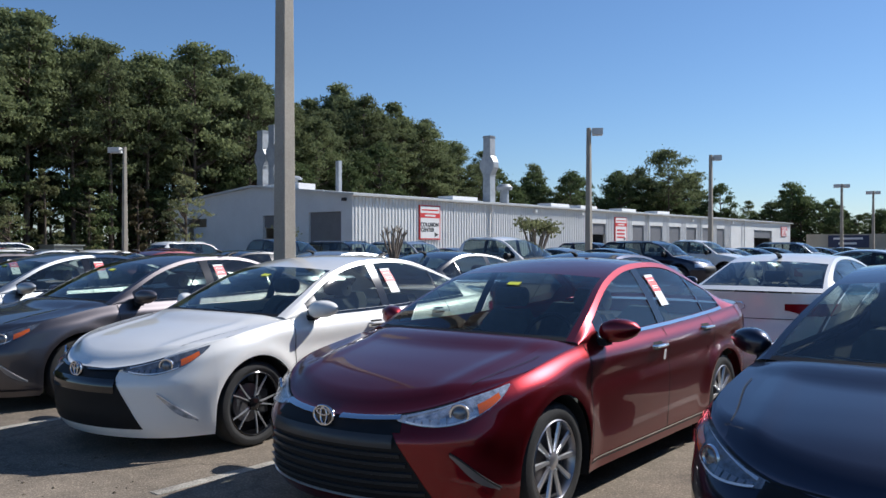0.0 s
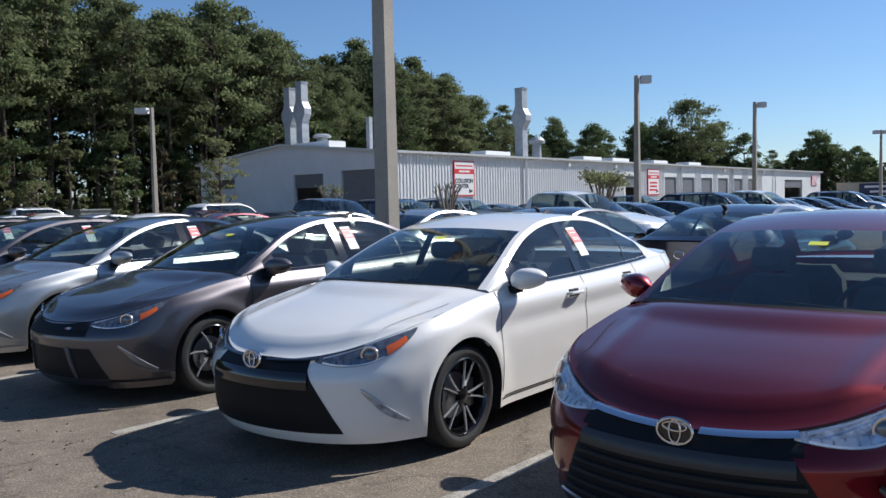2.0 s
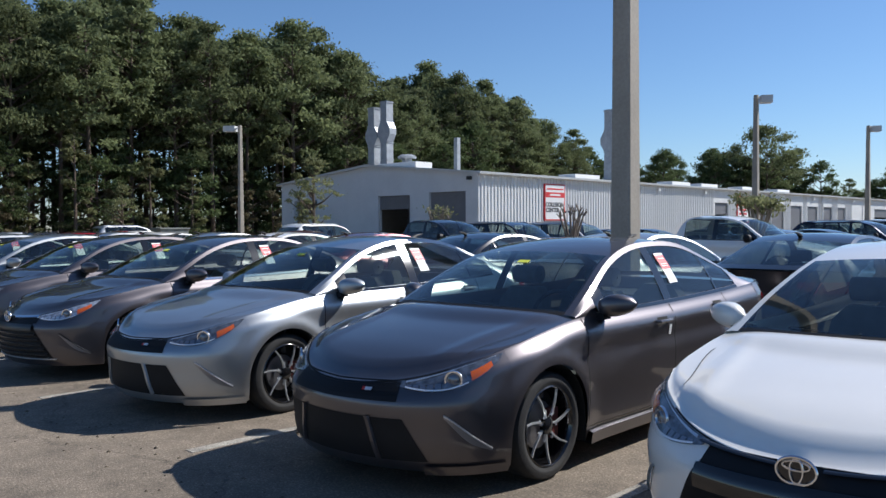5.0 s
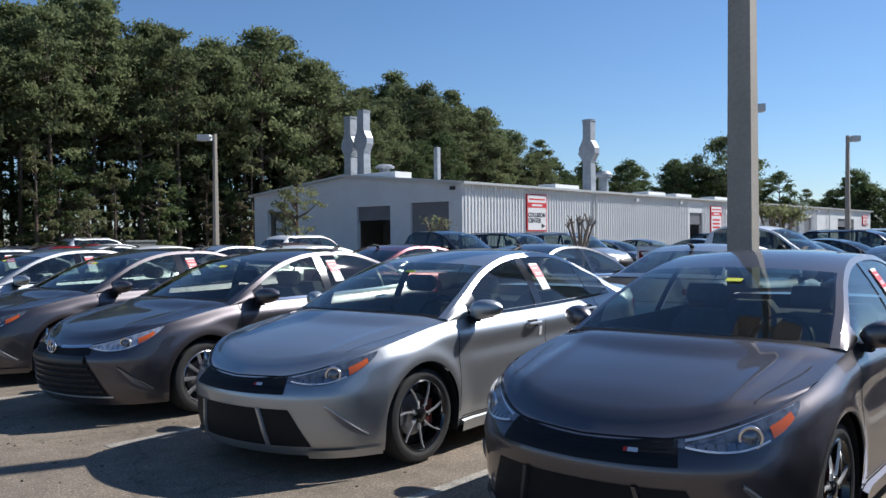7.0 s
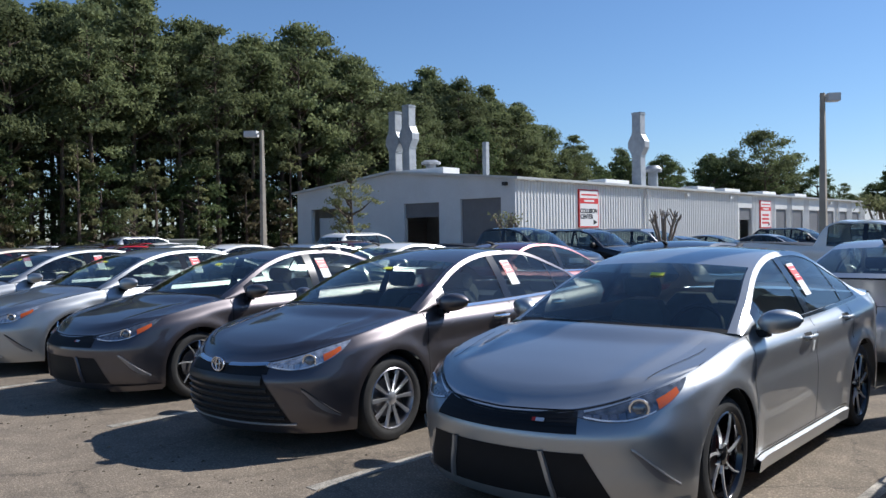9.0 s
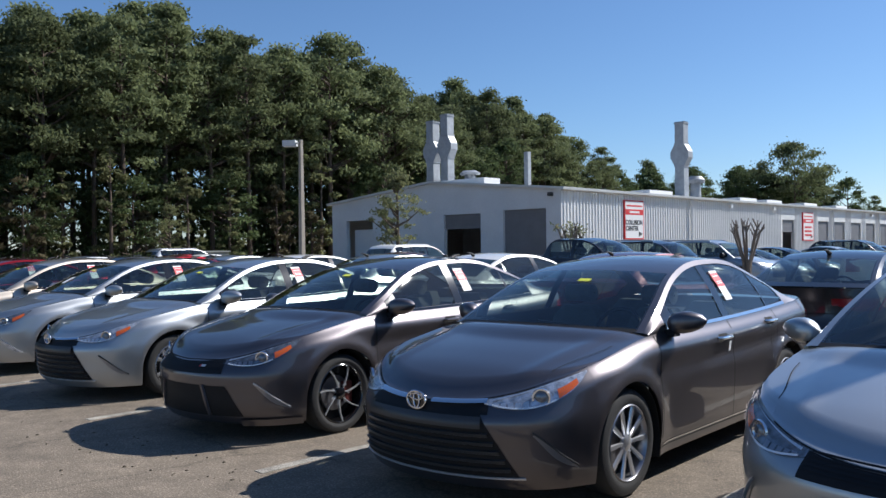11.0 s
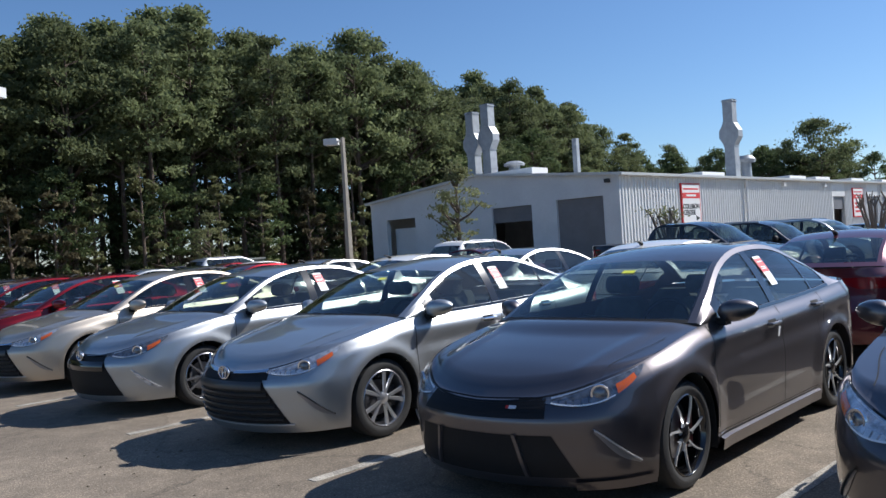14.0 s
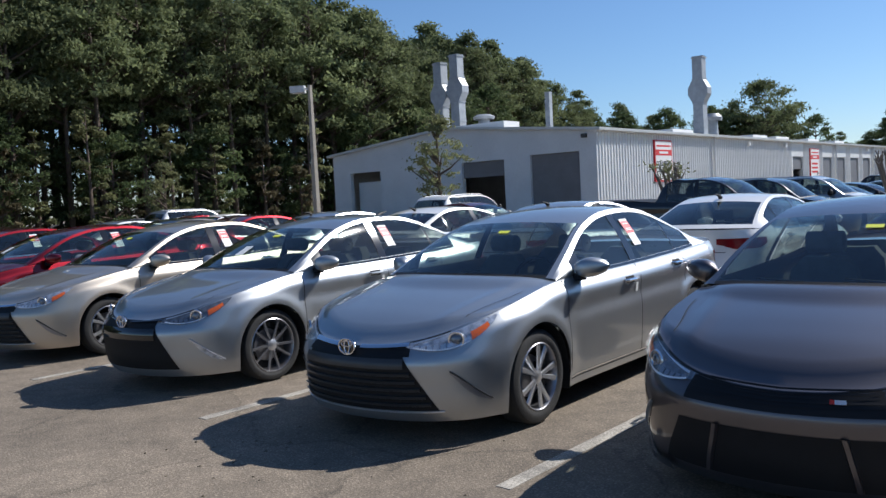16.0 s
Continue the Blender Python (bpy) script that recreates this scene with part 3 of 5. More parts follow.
def build_camry(trim, wheel):
    """The sedan with its face: 'le' barred grille, 'se' mesh trapezoid, 'trd' black upper grille and split lower intake."""
    root = new("sedan")
    parts = build_body(root, SEDAN)
    if trim == "le" and wheel == "ten":
        for o in root.children:
            if o.name.startswith("window_trim"):
                o.data.materials[0] = M_CHROME
    # shut lines
    for m in (1, -1):
        mm = np.array([m, 1, 1])
        for y, z0 in ((1.40, 0.30), (2.60, 0.24), (3.52, 0.74)):
            Soup().grid(side_patch(y - 0.004, y + 0.004, lambda q: z0, lambda q: top_of(base_at(q)) - 0.004, 0.0015, 2, 16) * mm, m < 0).ob("shut_line", M_WELL, root)
        Soup().grid(side_patch(1.40, 3.30, lambda q: 0.236, lambda q: 0.244, 0.0015, 30, 2) * mm, m < 0).ob("shut_line", M_WELL, root)
    seams = Soup()
    g = []
    for a in np.linspace(-0.985, 0.985, 44):
        b = base_nose(math.asin(min(abs(a), 0.999) * 0.80))
        p, q = skin(b, top_of(b) - 0.010, 0.002), skin(b, top_of(b) - 0.003, 0.002)
        g.append([(math.copysign(p[0], a), p[1], p[2]), (math.copysign(q[0], a), q[1], q[2])])
    seams.grid(np.array(g))
    seams.ob("hood_gap", M_WELL, root)
    g = []
    for y in np.linspace(0.47, 1.02, 22):
        x = 0.665 + 0.085 * step(0.45, 1.0, y) + 0.03 * step(1.0, 1.3, y)
        g.append([(x - 0.0025, y, float(hood_z(x, y)) + 0.002), (x + 0.0025, y, float(hood_z(x, y)) + 0.002)])
    for m in (1, -1):
        Soup().grid(np.array(g) * np.array([m, 1, 1])).ob("hood_seam", M_WELL, root)
    # lower bright sill strip
    for m in (1, -1):
        sill = Soup().grid(side_patch(1.42, 3.32, lambda q: 0.252, lambda q: 0.262, 0.004, 30, 2) * np.array([m, 1, 1]))
        sill.ob("sill_trim", M_CHROME if trim == "le" else M_GLOSSBLACK, root)
    # face
    edge_top = lambda x: top_of(base_nose(math.asin(min(abs(x) / CW, 0.99)))) - 0.012
    if trim == "le":
        up = lambda x: 0.60 + 0.035 * (x / 0.45)
        Soup().grid(front_patch(-0.47, 0.47, lambda x: 0.60, edge_top, 0.003, 40)).ob("upper_grille", M_BLACK, root)
        gr = Soup()
        width = lambda z: 0.44 + 0.24 * step(0.60, 0.26, z)
        zs = np.linspace(0.245, 0.60, 12)
        g = []
        for u in np.linspace(-1, 1, 41):
            row = []
            for z in zs:
                x = u * (0.43 + 0.20 * (0.60 - z) / 0.35)
                p = skin(base_nose(math.asin(abs(x) / CW)), z, 0.003)
                row.append((math.copysign(p[0], u), p[1], p[2]))
            g.append(row)
        gr.grid(np.array(g))
        gr.ob("grille", M_BLACK, root)
        for k, z in enumerate((0.285, 0.335, 0.385, 0.435, 0.485)):
            w = 0.43 + 0.20 * (0.60 - z) / 0.35 - 0.02
            bar = Soup()
            rows = []
            for x in np.linspace(-w, w, 37):
                b = base_nose(math.asin(abs(x) / CW))
                row = []
                for zz, o in ((z - 0.012, 0.004), (z - 0.008, 0.016), (z + 0.010, 0.022), (z + 0.013, 0.004)):
                    p = skin(b, zz, o)
                    row.append((math.copysign(p[0], x), p[1], p[2]))
                rows.append(row)
            bar.grid(np.array(rows))
            bar.ob("grille_bar", M_DARKGREY, root)
        Soup().grid(front_patch(-0.44, 0.44, lambda x: 0.525, lambda x: 0.592, 0.022, 40, 6)).ob("bumper_bar", M_DARKGREY, root)
        lip = []
        for u in np.linspace(-1, 1, 41):
            x = u * 0.66
            b = base_nose(math.asin(abs(x) / CW))
            lip.append([(math.copysign(skin(b, z, o)[0], u), skin(b, z, o)[1], z) for z, o in ((0.228, 0.004), (0.232, 0.012), (0.240, 0.012), (0.244, 0.004))])
        Soup().grid(np.array(lip)).ob("lower_lip", M_SATIN, root)
    elif trim == "se":
        g = []
        for u in np.linspace(-1, 1, 45):
            row = []
            for z in np.linspace(0.235, 0.665, 16):
                x = u * (0.405 + 0.20 * max(0.62 - z, 0) / 0.385)
                p = skin(base_nose(math.asin(abs(x) / CW)), z, 0.003)
                row.append((math.copysign(p[0], u), p[1], p[2]))
            g.append(row)
        Soup().grid(np.array(g)).ob("grille", M_BLACK, root)
        Soup().grid(front_patch(-0.41, 0.41, lambda x: 0.60, edge_top, 0.004, 40)).ob("upper_grille", M_BLACK, root)
        Soup().grid(front_patch(-0.42, 0.42, lambda x: 0.50, lambda x: 0.60, 0.016, 40, 6)).ob("bumper_bar", M_GLOSSBLACK, root)
        mesh = Soup()
        for z in np.linspace(0.265, 0.48, 12):
            w = 0.405 + 0.20 * (0.62 - z) / 0.385 - 0.02
            mesh.grid(front_patch(-w, w, lambda x: z - 0.003, lambda x: z + 0.003, 0.008, 30, 2))
        mesh.ob("grille_mesh", M_BLACK, root)
    else:
        Soup().grid(front_patch(-0.46, 0.46, lambda x: 0.568 + 0.01 * x, edge_top, 0.004, 40, 6)).ob("upper_grille", M_BLACK, root)
        mesh = Soup()
        for z in np.linspace(0.60, 0.665, 5):
            mesh.grid(front_patch(-0.44, 0.44, lambda x: z - 0.004 + 0.03 * x, lambda x: z + 0.004 + 0.03 * x, 0.007, 30, 2))
        mesh.ob("grille_mesh", M_BLACK, root)
        g = []
        for u in np.linspace(-1, 1, 45):
            row = []
            for z in np.linspace(0.23, 0.475, 8):
                x = u * (0.49 + 0.13 * (0.475 - z) / 0.245)
                p = skin(base_nose(math.asin(abs(x) / CW)), z, 0.003)
                row.append((math.copysign(p[0], u), p[1], p[2]))
            g.append(row)
        Soup().grid(np.array(g)).ob("lower_intake", M_BLACK, root)
        for m in (-1, 1):
            rows = []
            for z in np.linspace(0.235, 0.478, 8):
                xc = m * (0.28 + 0.06 * (0.478 - z) / 0.243)
                row = []
                for dx, o in ((-0.016, 0.004), (-0.010, 0.020), (0.010, 0.020), (0.016, 0.004)):
                    p = skin(base_nose(math.asin(abs(xc + dx) / CW)), z, o)
                    row.append((math.copysign(p[0], m), p[1], p[2]))
                rows.append(row)
            s = Soup().grid(np.array(rows), flip=True)
            PAINTED.append(s.ob("intake_strut", P_WHITE, root).data)
        badge = Soup()
        badge.grid(front_patch(0.245, 0.292, lambda x: 0.622, lambda x: 0.638, 0.017, 4, 3))
        badge.ob("badge", M_SATIN, root, label="small red and silver grille badge")
        Soup().grid(front_patch(0.225, 0.245, lambda x: 0.622, lambda x: 0.638, 0.017, 3, 3)).ob("badge_stripe", M_REDBADGE, root)
        for m in (-1, 1):
            mm = np.array([m, 1, 1])
            skirt = Soup().grid(side_patch(1.42, 3.32, lambda q: 0.15, lambda q: 0.225, 0.03, 12, 4) * mm)
            skirt.grid(np.array([[(0.60, y, 0.15), skin(base_at(y), 0.15, 0.03)] for y in np.linspace(1.42, 3.32, 12)]) * mm)
            skirt.grid(np.array([[skin(base_at(y), 0.225, 0.03), skin(base_at(y), 0.235, 0.0)] for y in np.linspace(1.42, 3.32, 12)]) * mm)
            PAINTED.append(skirt.ob("side_skirt", P_WHITE, root, weld=0.0006).data)
        for m in (-1, 1):
            split = Soup().grid(front_patch(m * 0.60, m * 0.885, lambda x: 0.150, lambda x: 0.205, 0.022, 16, 4), m < 0)
            PAINTED.append(split.ob("front_splitter", P_WHITE, root).data)
    if trim != "trd":
        wing = Soup()
        for m in (-1, 1):
            rows = []
            for x in np.linspace(0.085, 0.46, 18):
                b = base_nose(math.asin(x / CW))
                zc = 0.652 + 0.018 * (x / 0.46) ** 2
                th = 0.013 if trim == "le" else 0.006
                rows.append([(m * skin(b, z, o)[0], skin(b, z, o)[1], z) for z, o in ((zc - th, 0.004), (zc - th * 0.5, 0.020), (zc + th * 0.5, 0.020), (zc + th, 0.004))])
            wing.grid(np.array(rows), m < 0)
        wing.ob("chrome_wing", M_CHROME if trim == "le" else M_GLOSSBLACK, root)
        y = skin(base_nose(0), 0.64, 0.046)[1]
        em = Soup()
        ellipse_tube(0, 0.652, 0.074, 0.052, y, 0.0065, em)
        ellipse_tube(0, 0.652, 0.024, 0.046, y, 0.0050, em)
        ellipse_tube(0, 0.671, 0.050, 0.018, y, 0.0050, em)
        em.ob("emblem", M_CHROME, root)
        plate = Soup()
        plate.lathe(((0.004, 0.0), (0.004, 0.06), (0.02, 0.06)), "y", 28)
        plate.v = [(v[0] * 1.2, v[1] + y, v[2] * 0.86 + 0.652) for v in plate.v]
        plate.ob("emblem_plate", M_GLOSSBLACK, root)
    # head lamps
    hi = lambda x: edge_top(min(x, 0.889)) + 0.002
    along = lambda x: min(max((math.asin(min(x / CW, 1)) - math.asin(0.44 / CW)) / (math.asin(0.887 / CW) - math.asin(0.44 / CW)), 0), 1)
    lo = lambda x: hi(x) - 0.016 * (1 - along(x)) - 0.006 - 0.088 * max(math.sin(math.pi * along(x) ** 1.15), 0) ** 0.85
    for m in (-1, 1):
        g = front_patch(0.44, 0.887, lo, lambda x: max(hi(x), lo(x) + 0.002), 0.004, 26, 7)
        back = Soup().grid(g * np.array([m, 1, 1]), m < 0)
        hl = back.ob("headlight", M_LAMP_BACK if trim == "le" else M_LAMP_DARK, root)
        b = base_nose(math.asin(0.735 / CW))
        c = Vector(skin(b, 0.5 * (lo(0.735) + hi(0.735)) - 0.004, 0.006))
        c.x *= m
        nrm = Vector((b[1][0] * m, b[1][1] - 0.5, 0)).normalized()
        rot = nrm.to_track_quat("Z", "Y").to_matrix().to_4x4()
        ringm = Soup()
        ringm.lathe(((0.0, 0.056), (0.012, 0.053), (0.012, 0.043), (0.002, 0.037)), "z", 26)
        ringm.v = [tuple(Matrix.Translation(c) @ rot @ Vector(v)) for v in ringm.v]
        ringm.ob("bezel", M_CHROME, hl)
        ball = Soup().lathe(((0.002, 0.038), (0.010, 0.032), (0.016, 0.018), (0.018, 0.0)), "z", 22)
        ball.v = [tuple(Matrix.Translation(c) @ rot @ Vector(v)) for v in ball.v]
        ball.ob("projector", M_PROJECTOR, hl)
        am = front_patch(0.800, 0.862, lambda x: lo(x) + 0.006, lambda x: lo(x) + 0.006 + 0.52 * (hi(x) - lo(x)), 0.009, 10, 4)
        Soup().grid(am * np.array([m, 1, 1]), m < 0).ob("indicator", M_AMBER, hl, label="amber indicator lens")
        refl = Soup()
        for k in range(5):
            x0 = 0.50 + 0.038 * k
            refl.grid(front_patch(x0, x0 + 0.028, lambda x: lo(x) + 0.008, lambda x: lo(x) + 0.45 * (hi(x) - lo(x)), 0.009, 3, 3) * np.array([m, 1, 1]), m < 0)
        tagged(refl.ob("reflector", M_SATIN if trim == "le" else M_GREYALLOY, hl), kind="stuff")
        brow = Soup().grid(front_patch(0.49, 0.875, lambda x: max(hi(x), lo(x) + 0.002) - 0.014 * (1 - (x - 0.45) / 0.45), lambda x: max(hi(x), lo(x) + 0.002) - 0.002, 0.010, 20, 3) * np.array([m, 1, 1]), m < 0)
        brow.ob("lamp_brow", M_SATIN, hl)
        strip = Soup().grid(front_patch(0.49, 0.79, lambda x: lo(x) + 0.004, lambda x: lo(x) + 0.012, 0.011, 16, 3) * np.array([m, 1, 1]), m < 0)
        strip.ob("light_strip", M_SIGNWHITE, hl)
        lens = Soup().grid(front_patch(0.44, 0.887, lo, lambda x: max(hi(x), lo(x) + 0.002), 0.022, 26, 7) * np.array([m, 1, 1]), m < 0)
        lo_ob = lens.ob("lens", M_LENS, hl, core=(0, 1.5, 0.6))
        lo_ob.visible_shadow = False
        # corner blade
        rows, rows2 = [], []
        for u in np.linspace(0, 1, 14):
            x = 0.690 + 0.165 * u
            zc = 0.500 - 0.205 * u**1.2
            b = base_nose(math.asin(x / CW))
            t = 0.004 + 0.046 * math.sin(math.pi * min(u * 1.05, 1)) * (0.5 + 0.5 * u)
            rows.append([(m * skin(b, z, o)[0], skin(b, z, o)[1], z) for z, o in ((zc - t - 0.012, 0.003), (zc - 0.004, 0.003))])
            rows2.append([(m * skin(b, z, o)[0], skin(b, z, o)[1], z) for z, o in ((zc - 0.006, 0.003), (zc - 0.004, 0.014), (zc + 0.004, 0.014), (zc + 0.008, 0.003))])
        Soup().grid(np.array(rows), m < 0).ob("fog_vent", M_GREYALLOY if trim != "se" else M_LAMP_BACK, root)
        Soup().grid(np.array(rows2), m < 0).ob("vent_blade", M_SATIN if trim != "le" else M_DARKGREY, root)
        # tail lamps
        g = []
        for t in np.linspace(0.46, 1.42, 16):
            b = base_tail(t)
            g.append([(m * skin(b, z, 0.005, True)[0], skin(b, z, 0.005, True)[1], z) for z in np.linspace(0.835 + 0.06 * step(0.8, 0.46, t) + 0.05 * step(1.2, 1.42, t), 0.965, 5)])
        Soup().grid(np.array(g), m > 0).ob("tail_light", M_TAIL, root, label="red tail light")
        # door handles
        for y in (2.40, 3.36):
            z = 0.872 + 0.06 * (y - 2.4)
            hnd = Soup()
            p = [Vector(skin(base_at(y + d), z, o)) for d, o in ((-0.10, 0.0), (-0.085, 0.028), (0.0, 0.036), (0.085, 0.028), (0.10, 0.0))]
            hnd.tube([(v.x * m, v.y, v.z) for v in p], [0.010, 0.013, 0.014, 0.013, 0.010], 8)
            PAINTED.append(hnd.ob("door_handle", P_WHITE, root).data) if trim != "le" else hnd.ob("door_handle", M_CHROME, root)
            # flat near-black patch paints the shade of the hollow behind the handle
            cup = side_patch(y - 0.075, y + 0.075, lambda q: z - 0.030, lambda q: z + 0.026, 0.002, 5, 3)
            Soup().grid(cup * np.array([m, 1, 1]), m < 0).ob("handle_cup", M_WELL, root)
        # mirrors
        mir = Soup()
        rows = []
        for u in np.linspace(0, 1, 10):
            x = 0.83 + 0.245 * u
            r = max(1 - abs(2 * u - 1) ** 3.2 * 0.97, 0.0) ** 0.5
            f = 0.75 + 0.25 * math.sin(math.pi * min(u * 1.2, 1))
            rows.append([(m * x, 1.63 + 0.075 * u + (0.095 if math.cos(a) < 0 else 0.06) * r * f * math.copysign(abs(math.cos(a)) ** 0.75, math.cos(a)), 1.03 + 0.02 * u + 0.076 * r * f * math.copysign(abs(math.sin(a)) ** 0.7, math.sin(a))) for a in np.linspace(0, math.tau, 18, endpoint=False)])
        mir.grid(np.array(rows), m > 0, close=True)
        PAINTED.append(mir.ob("mirror", P_WHITE, root).data)
        arm = Soup().box((0.785, 1.58, 0.945), (0.90, 1.67, 0.99))
        arm.v = [(v[0] * m, v[1], v[2]) for v in arm.v]
        arm.f = [f if m > 0 else f[::-1] for f in arm.f]
        arm.ob("mirror_arm", M_BLACK, root, smooth=False)
        for y in WHEEL_Y:
            make_wheel(root, wheel, m * 0.885, y, 0.335)
    # boot shut line and badge
    g = np.array([[(x, skin(base_tail(math.asin(min(abs(x / CW) ** 1.25, 1))), z, 0.003, True)[1], z) for z in (0.80, 0.808)] for x in np.linspace(-0.55, 0.55, 15)])
    Soup().grid(g, True).ob("boot_line", M_WELL, root)
    em = Soup()
    ellipse_tube(0, 0.93, 0.06, 0.042, skin(base_tail(0), 0.93, 0.006, True)[1], 0.006, em)
    em.ob("rear_emblem", M_CHROME, root)
    # wipers and cowl
    cowl = []
    for a in np.linspace(-0.97, 0.97, 21):
        x = a * 0.80
        y = 1.34 - 0.16 * (1 - a * a)
        z = float(hood_z(x, y))
        cowl.append([(x, y + 0.030, z + 0.018), (x, y + 0.045, z + 0.024), (x, y + 0.06, z + 0.034)])
    Soup().grid(np.array(cowl), True).ob("cowl", M_BLACK, root)
    wip = Soup()
    for x0, x1 in ((0.62, 0.02), (0.0, -0.48)):
        pts = []
        for u in np.linspace(0, 1, 8):
            x = x0 + (x1 - x0) * u
            a = x / 0.80
            pts.append((x, 1.34 - 0.16 * (1 - a * a) + 0.03 + 0.05 * u, float(hood_z(x, 1.23)) + 0.02 + 0.03 * u))
        wip.tube(pts, [0.006] * 8, 5)
    wip.ob("wiper", M_BLACK, root)
    Soup().tube([(0, 3.42, 1.44), (0, 3.50, 1.475), (0, 3.60, 1.49)], [0.03, 0.018, 0.004], 8).ob("roof_antenna", M_BLACK, root)
    return root


PAINTED = []


def dress(root, material):
    """Gives one car its own paint on the painted panels."""
    for o in root.children_recursive:
        if o.type == "MESH" and o.data.materials and o.data.materials[0] == P_WHITE:
            o.material_slots[0].link = "OBJECT"
            o.material_slots[0].material = material


def flank_point(y, v, out=0.004):
    cfg = SEDAN
    ys, R = RAIL
    bb = base_at(y)
    lo = np.array(skin(bb, top_of(bb)))
    lo[1] = y
    hi = np.array((np.interp(y, ys, R[:, 0]), y, np.interp(y, ys, R[:, 2])))
    p = lo * (1 - v) + hi * v
    p[0] += 0.018 * math.sin(math.pi * v) + out
    return p


RAIL = rail_curve(SEDAN)


def window_paper(root, y0=2.72, drop=0.0):
    """The red and white price paper on the rear door glass, with its printing as plain bars."""
    quad = lambda y0, y1, v0, v1, o: np.array([[flank_point(y0 + (y1 - y0) * a + 0.05 * (0.9 - (v0 + (v1 - v0) * v)), v0 + (v1 - v0) * v, o) for v in np.linspace(0, 1, 4)] for a in (0, 0.5, 1)])
    red = Soup().grid(quad(y0, y0 + 0.135, 0.53, 0.80, 0.004)).ob("window_paper", M_REDPAPER, root, label="red and white price paper on the rear door glass")
    Soup().grid(quad(y0, y0 + 0.13, 0.30, 0.53, 0.004)).ob("paper_foot", M_PAPER, red)
    bars = Soup()
    for v in (0.70, 0.61, 0.58):
        bars.grid(quad(y0 + 0.02, y0 + 0.115, v, v + 0.014, 0.006))
    bars.grid(quad(y0, y0 + 0.135, 0.76, 0.80, 0.006))
    tagged(bars.ob("print", M_PAPER, red), kind="stuff")
    return red


def over_point(x, y_edge, out=0.004):
    ys, R = RAIL
    xe, ze = np.interp(y_edge, ys, R[:, 0]), np.interp(y_edge, ys, R[:, 2])
    a = x / xe
    bow = float(knots(y_edge, SEDAN["bow"]))
    return (x, y_edge - bow * (1 - a * a) - out * 0.5, ze + 0.03 * (1 - a * a) + out)


def screen_tag(root):
    g = np.array([[over_point(x, y, 0.006) for y in np.linspace(1.90, 1.94, 3)] for x in np.linspace(0.03, 0.13, 4)])
    Soup().grid(g, True).ob("screen_tag", M_YELLOW, root, label="yellow stock tag on the windscreen")


def white_tag(root, y=2.50, z=0.76):
    Soup().grid(side_patch(y, y + 0.035, lambda q: z, lambda q: z + 0.075, 0.006, 2, 2)).ob("door_tag", M_PAPER, root, label="small white tag by the door handle")


def screen_paper(root, x=-0.16):
    g = np.array([[over_point(q, y, 0.006) for y in np.linspace(1.56, 1.72, 3)] for q in np.linspace(x, x + 0.12, 3)])
    Soup().grid(g, True).ob("screen_paper", M_PAPER, root, label="white paper sheet behind the windscreen")


# ---------------------------------------------------------------- ground
def asphalt():
    """Bleached asphalt: broad stains, stone specks and a net of fine cracks."""
    m = mat("asphalt", (0.200, 0.163, 0.120), 0.93, var=0.24, scale=0.30, fine=0.32, fine_scale=75.0, bump=0.008)
    nt = m.node_tree
    p = nt.nodes["Principled BSDF"]
    tc = nt.nodes.new("ShaderNodeTexCoord")
    last = p.inputs["Base Color"].links[0].from_socket

    def scaled(src, value):
        mul = nt.nodes.new("ShaderNodeVectorMath")
        mul.operation = "SCALE"
        nt.links.new(src, mul.inputs[0])
        nt.links.new(value, mul.inputs["Scale"])
        return mul.outputs[0]

    def ranged(src, a, b, c, d):
        r = nt.nodes.new("ShaderNodeMapRange")
        sock(r, "From Min", a), sock(r, "From Max", b), sock(r, "To Min", c), sock(r, "To Max", d)
        nt.links.new(src, r.inputs["Value"])
        return r.outputs[0]

    mid = nt.nodes.new("ShaderNodeTexNoise")
    sock(mid, "Scale", 3.2), sock(mid, "Detail", 8.0), sock(mid, "Roughness", 0.7)
    nt.links.new(tc.outputs["Object"], mid.inputs["Vector"])
    last = scaled(last, ranged(mid.outputs[0], 0.3, 0.7, 0.70, 1.28))
    warp = nt.nodes.new("ShaderNodeVectorMath")
    warp.operation = "MULTIPLY_ADD"
    nt.links.new(mid.outputs["Color"], warp.inputs[0])
    warp.inputs[1].default_value = (0.5, 0.5, 0.5)
    nt.links.new(tc.outputs["Object"], warp.inputs[2])
    vor = nt.nodes.new("ShaderNodeTexVoronoi")
    vor.feature = "DISTANCE_TO_EDGE"
    sock(vor, "Scale", 0.55)
    nt.links.new(warp.outputs[0], vor.inputs["Vector"])
    last = scaled(last, ranged(vor.outputs["Distance"], 0.0, 0.012, 0.62, 1.0))
    speck = nt.nodes.new("ShaderNodeTexVoronoi")
    sock(speck, "Scale", 48.0)
    nt.links.new(tc.outputs["Object"], speck.inputs["Vector"])
    last = scaled(last, ranged(speck.outputs["Distance"], 0.05, 0.5, 1.45, 0.84))
    nt.links.new(last, p.inputs["Base Color"])
    return m


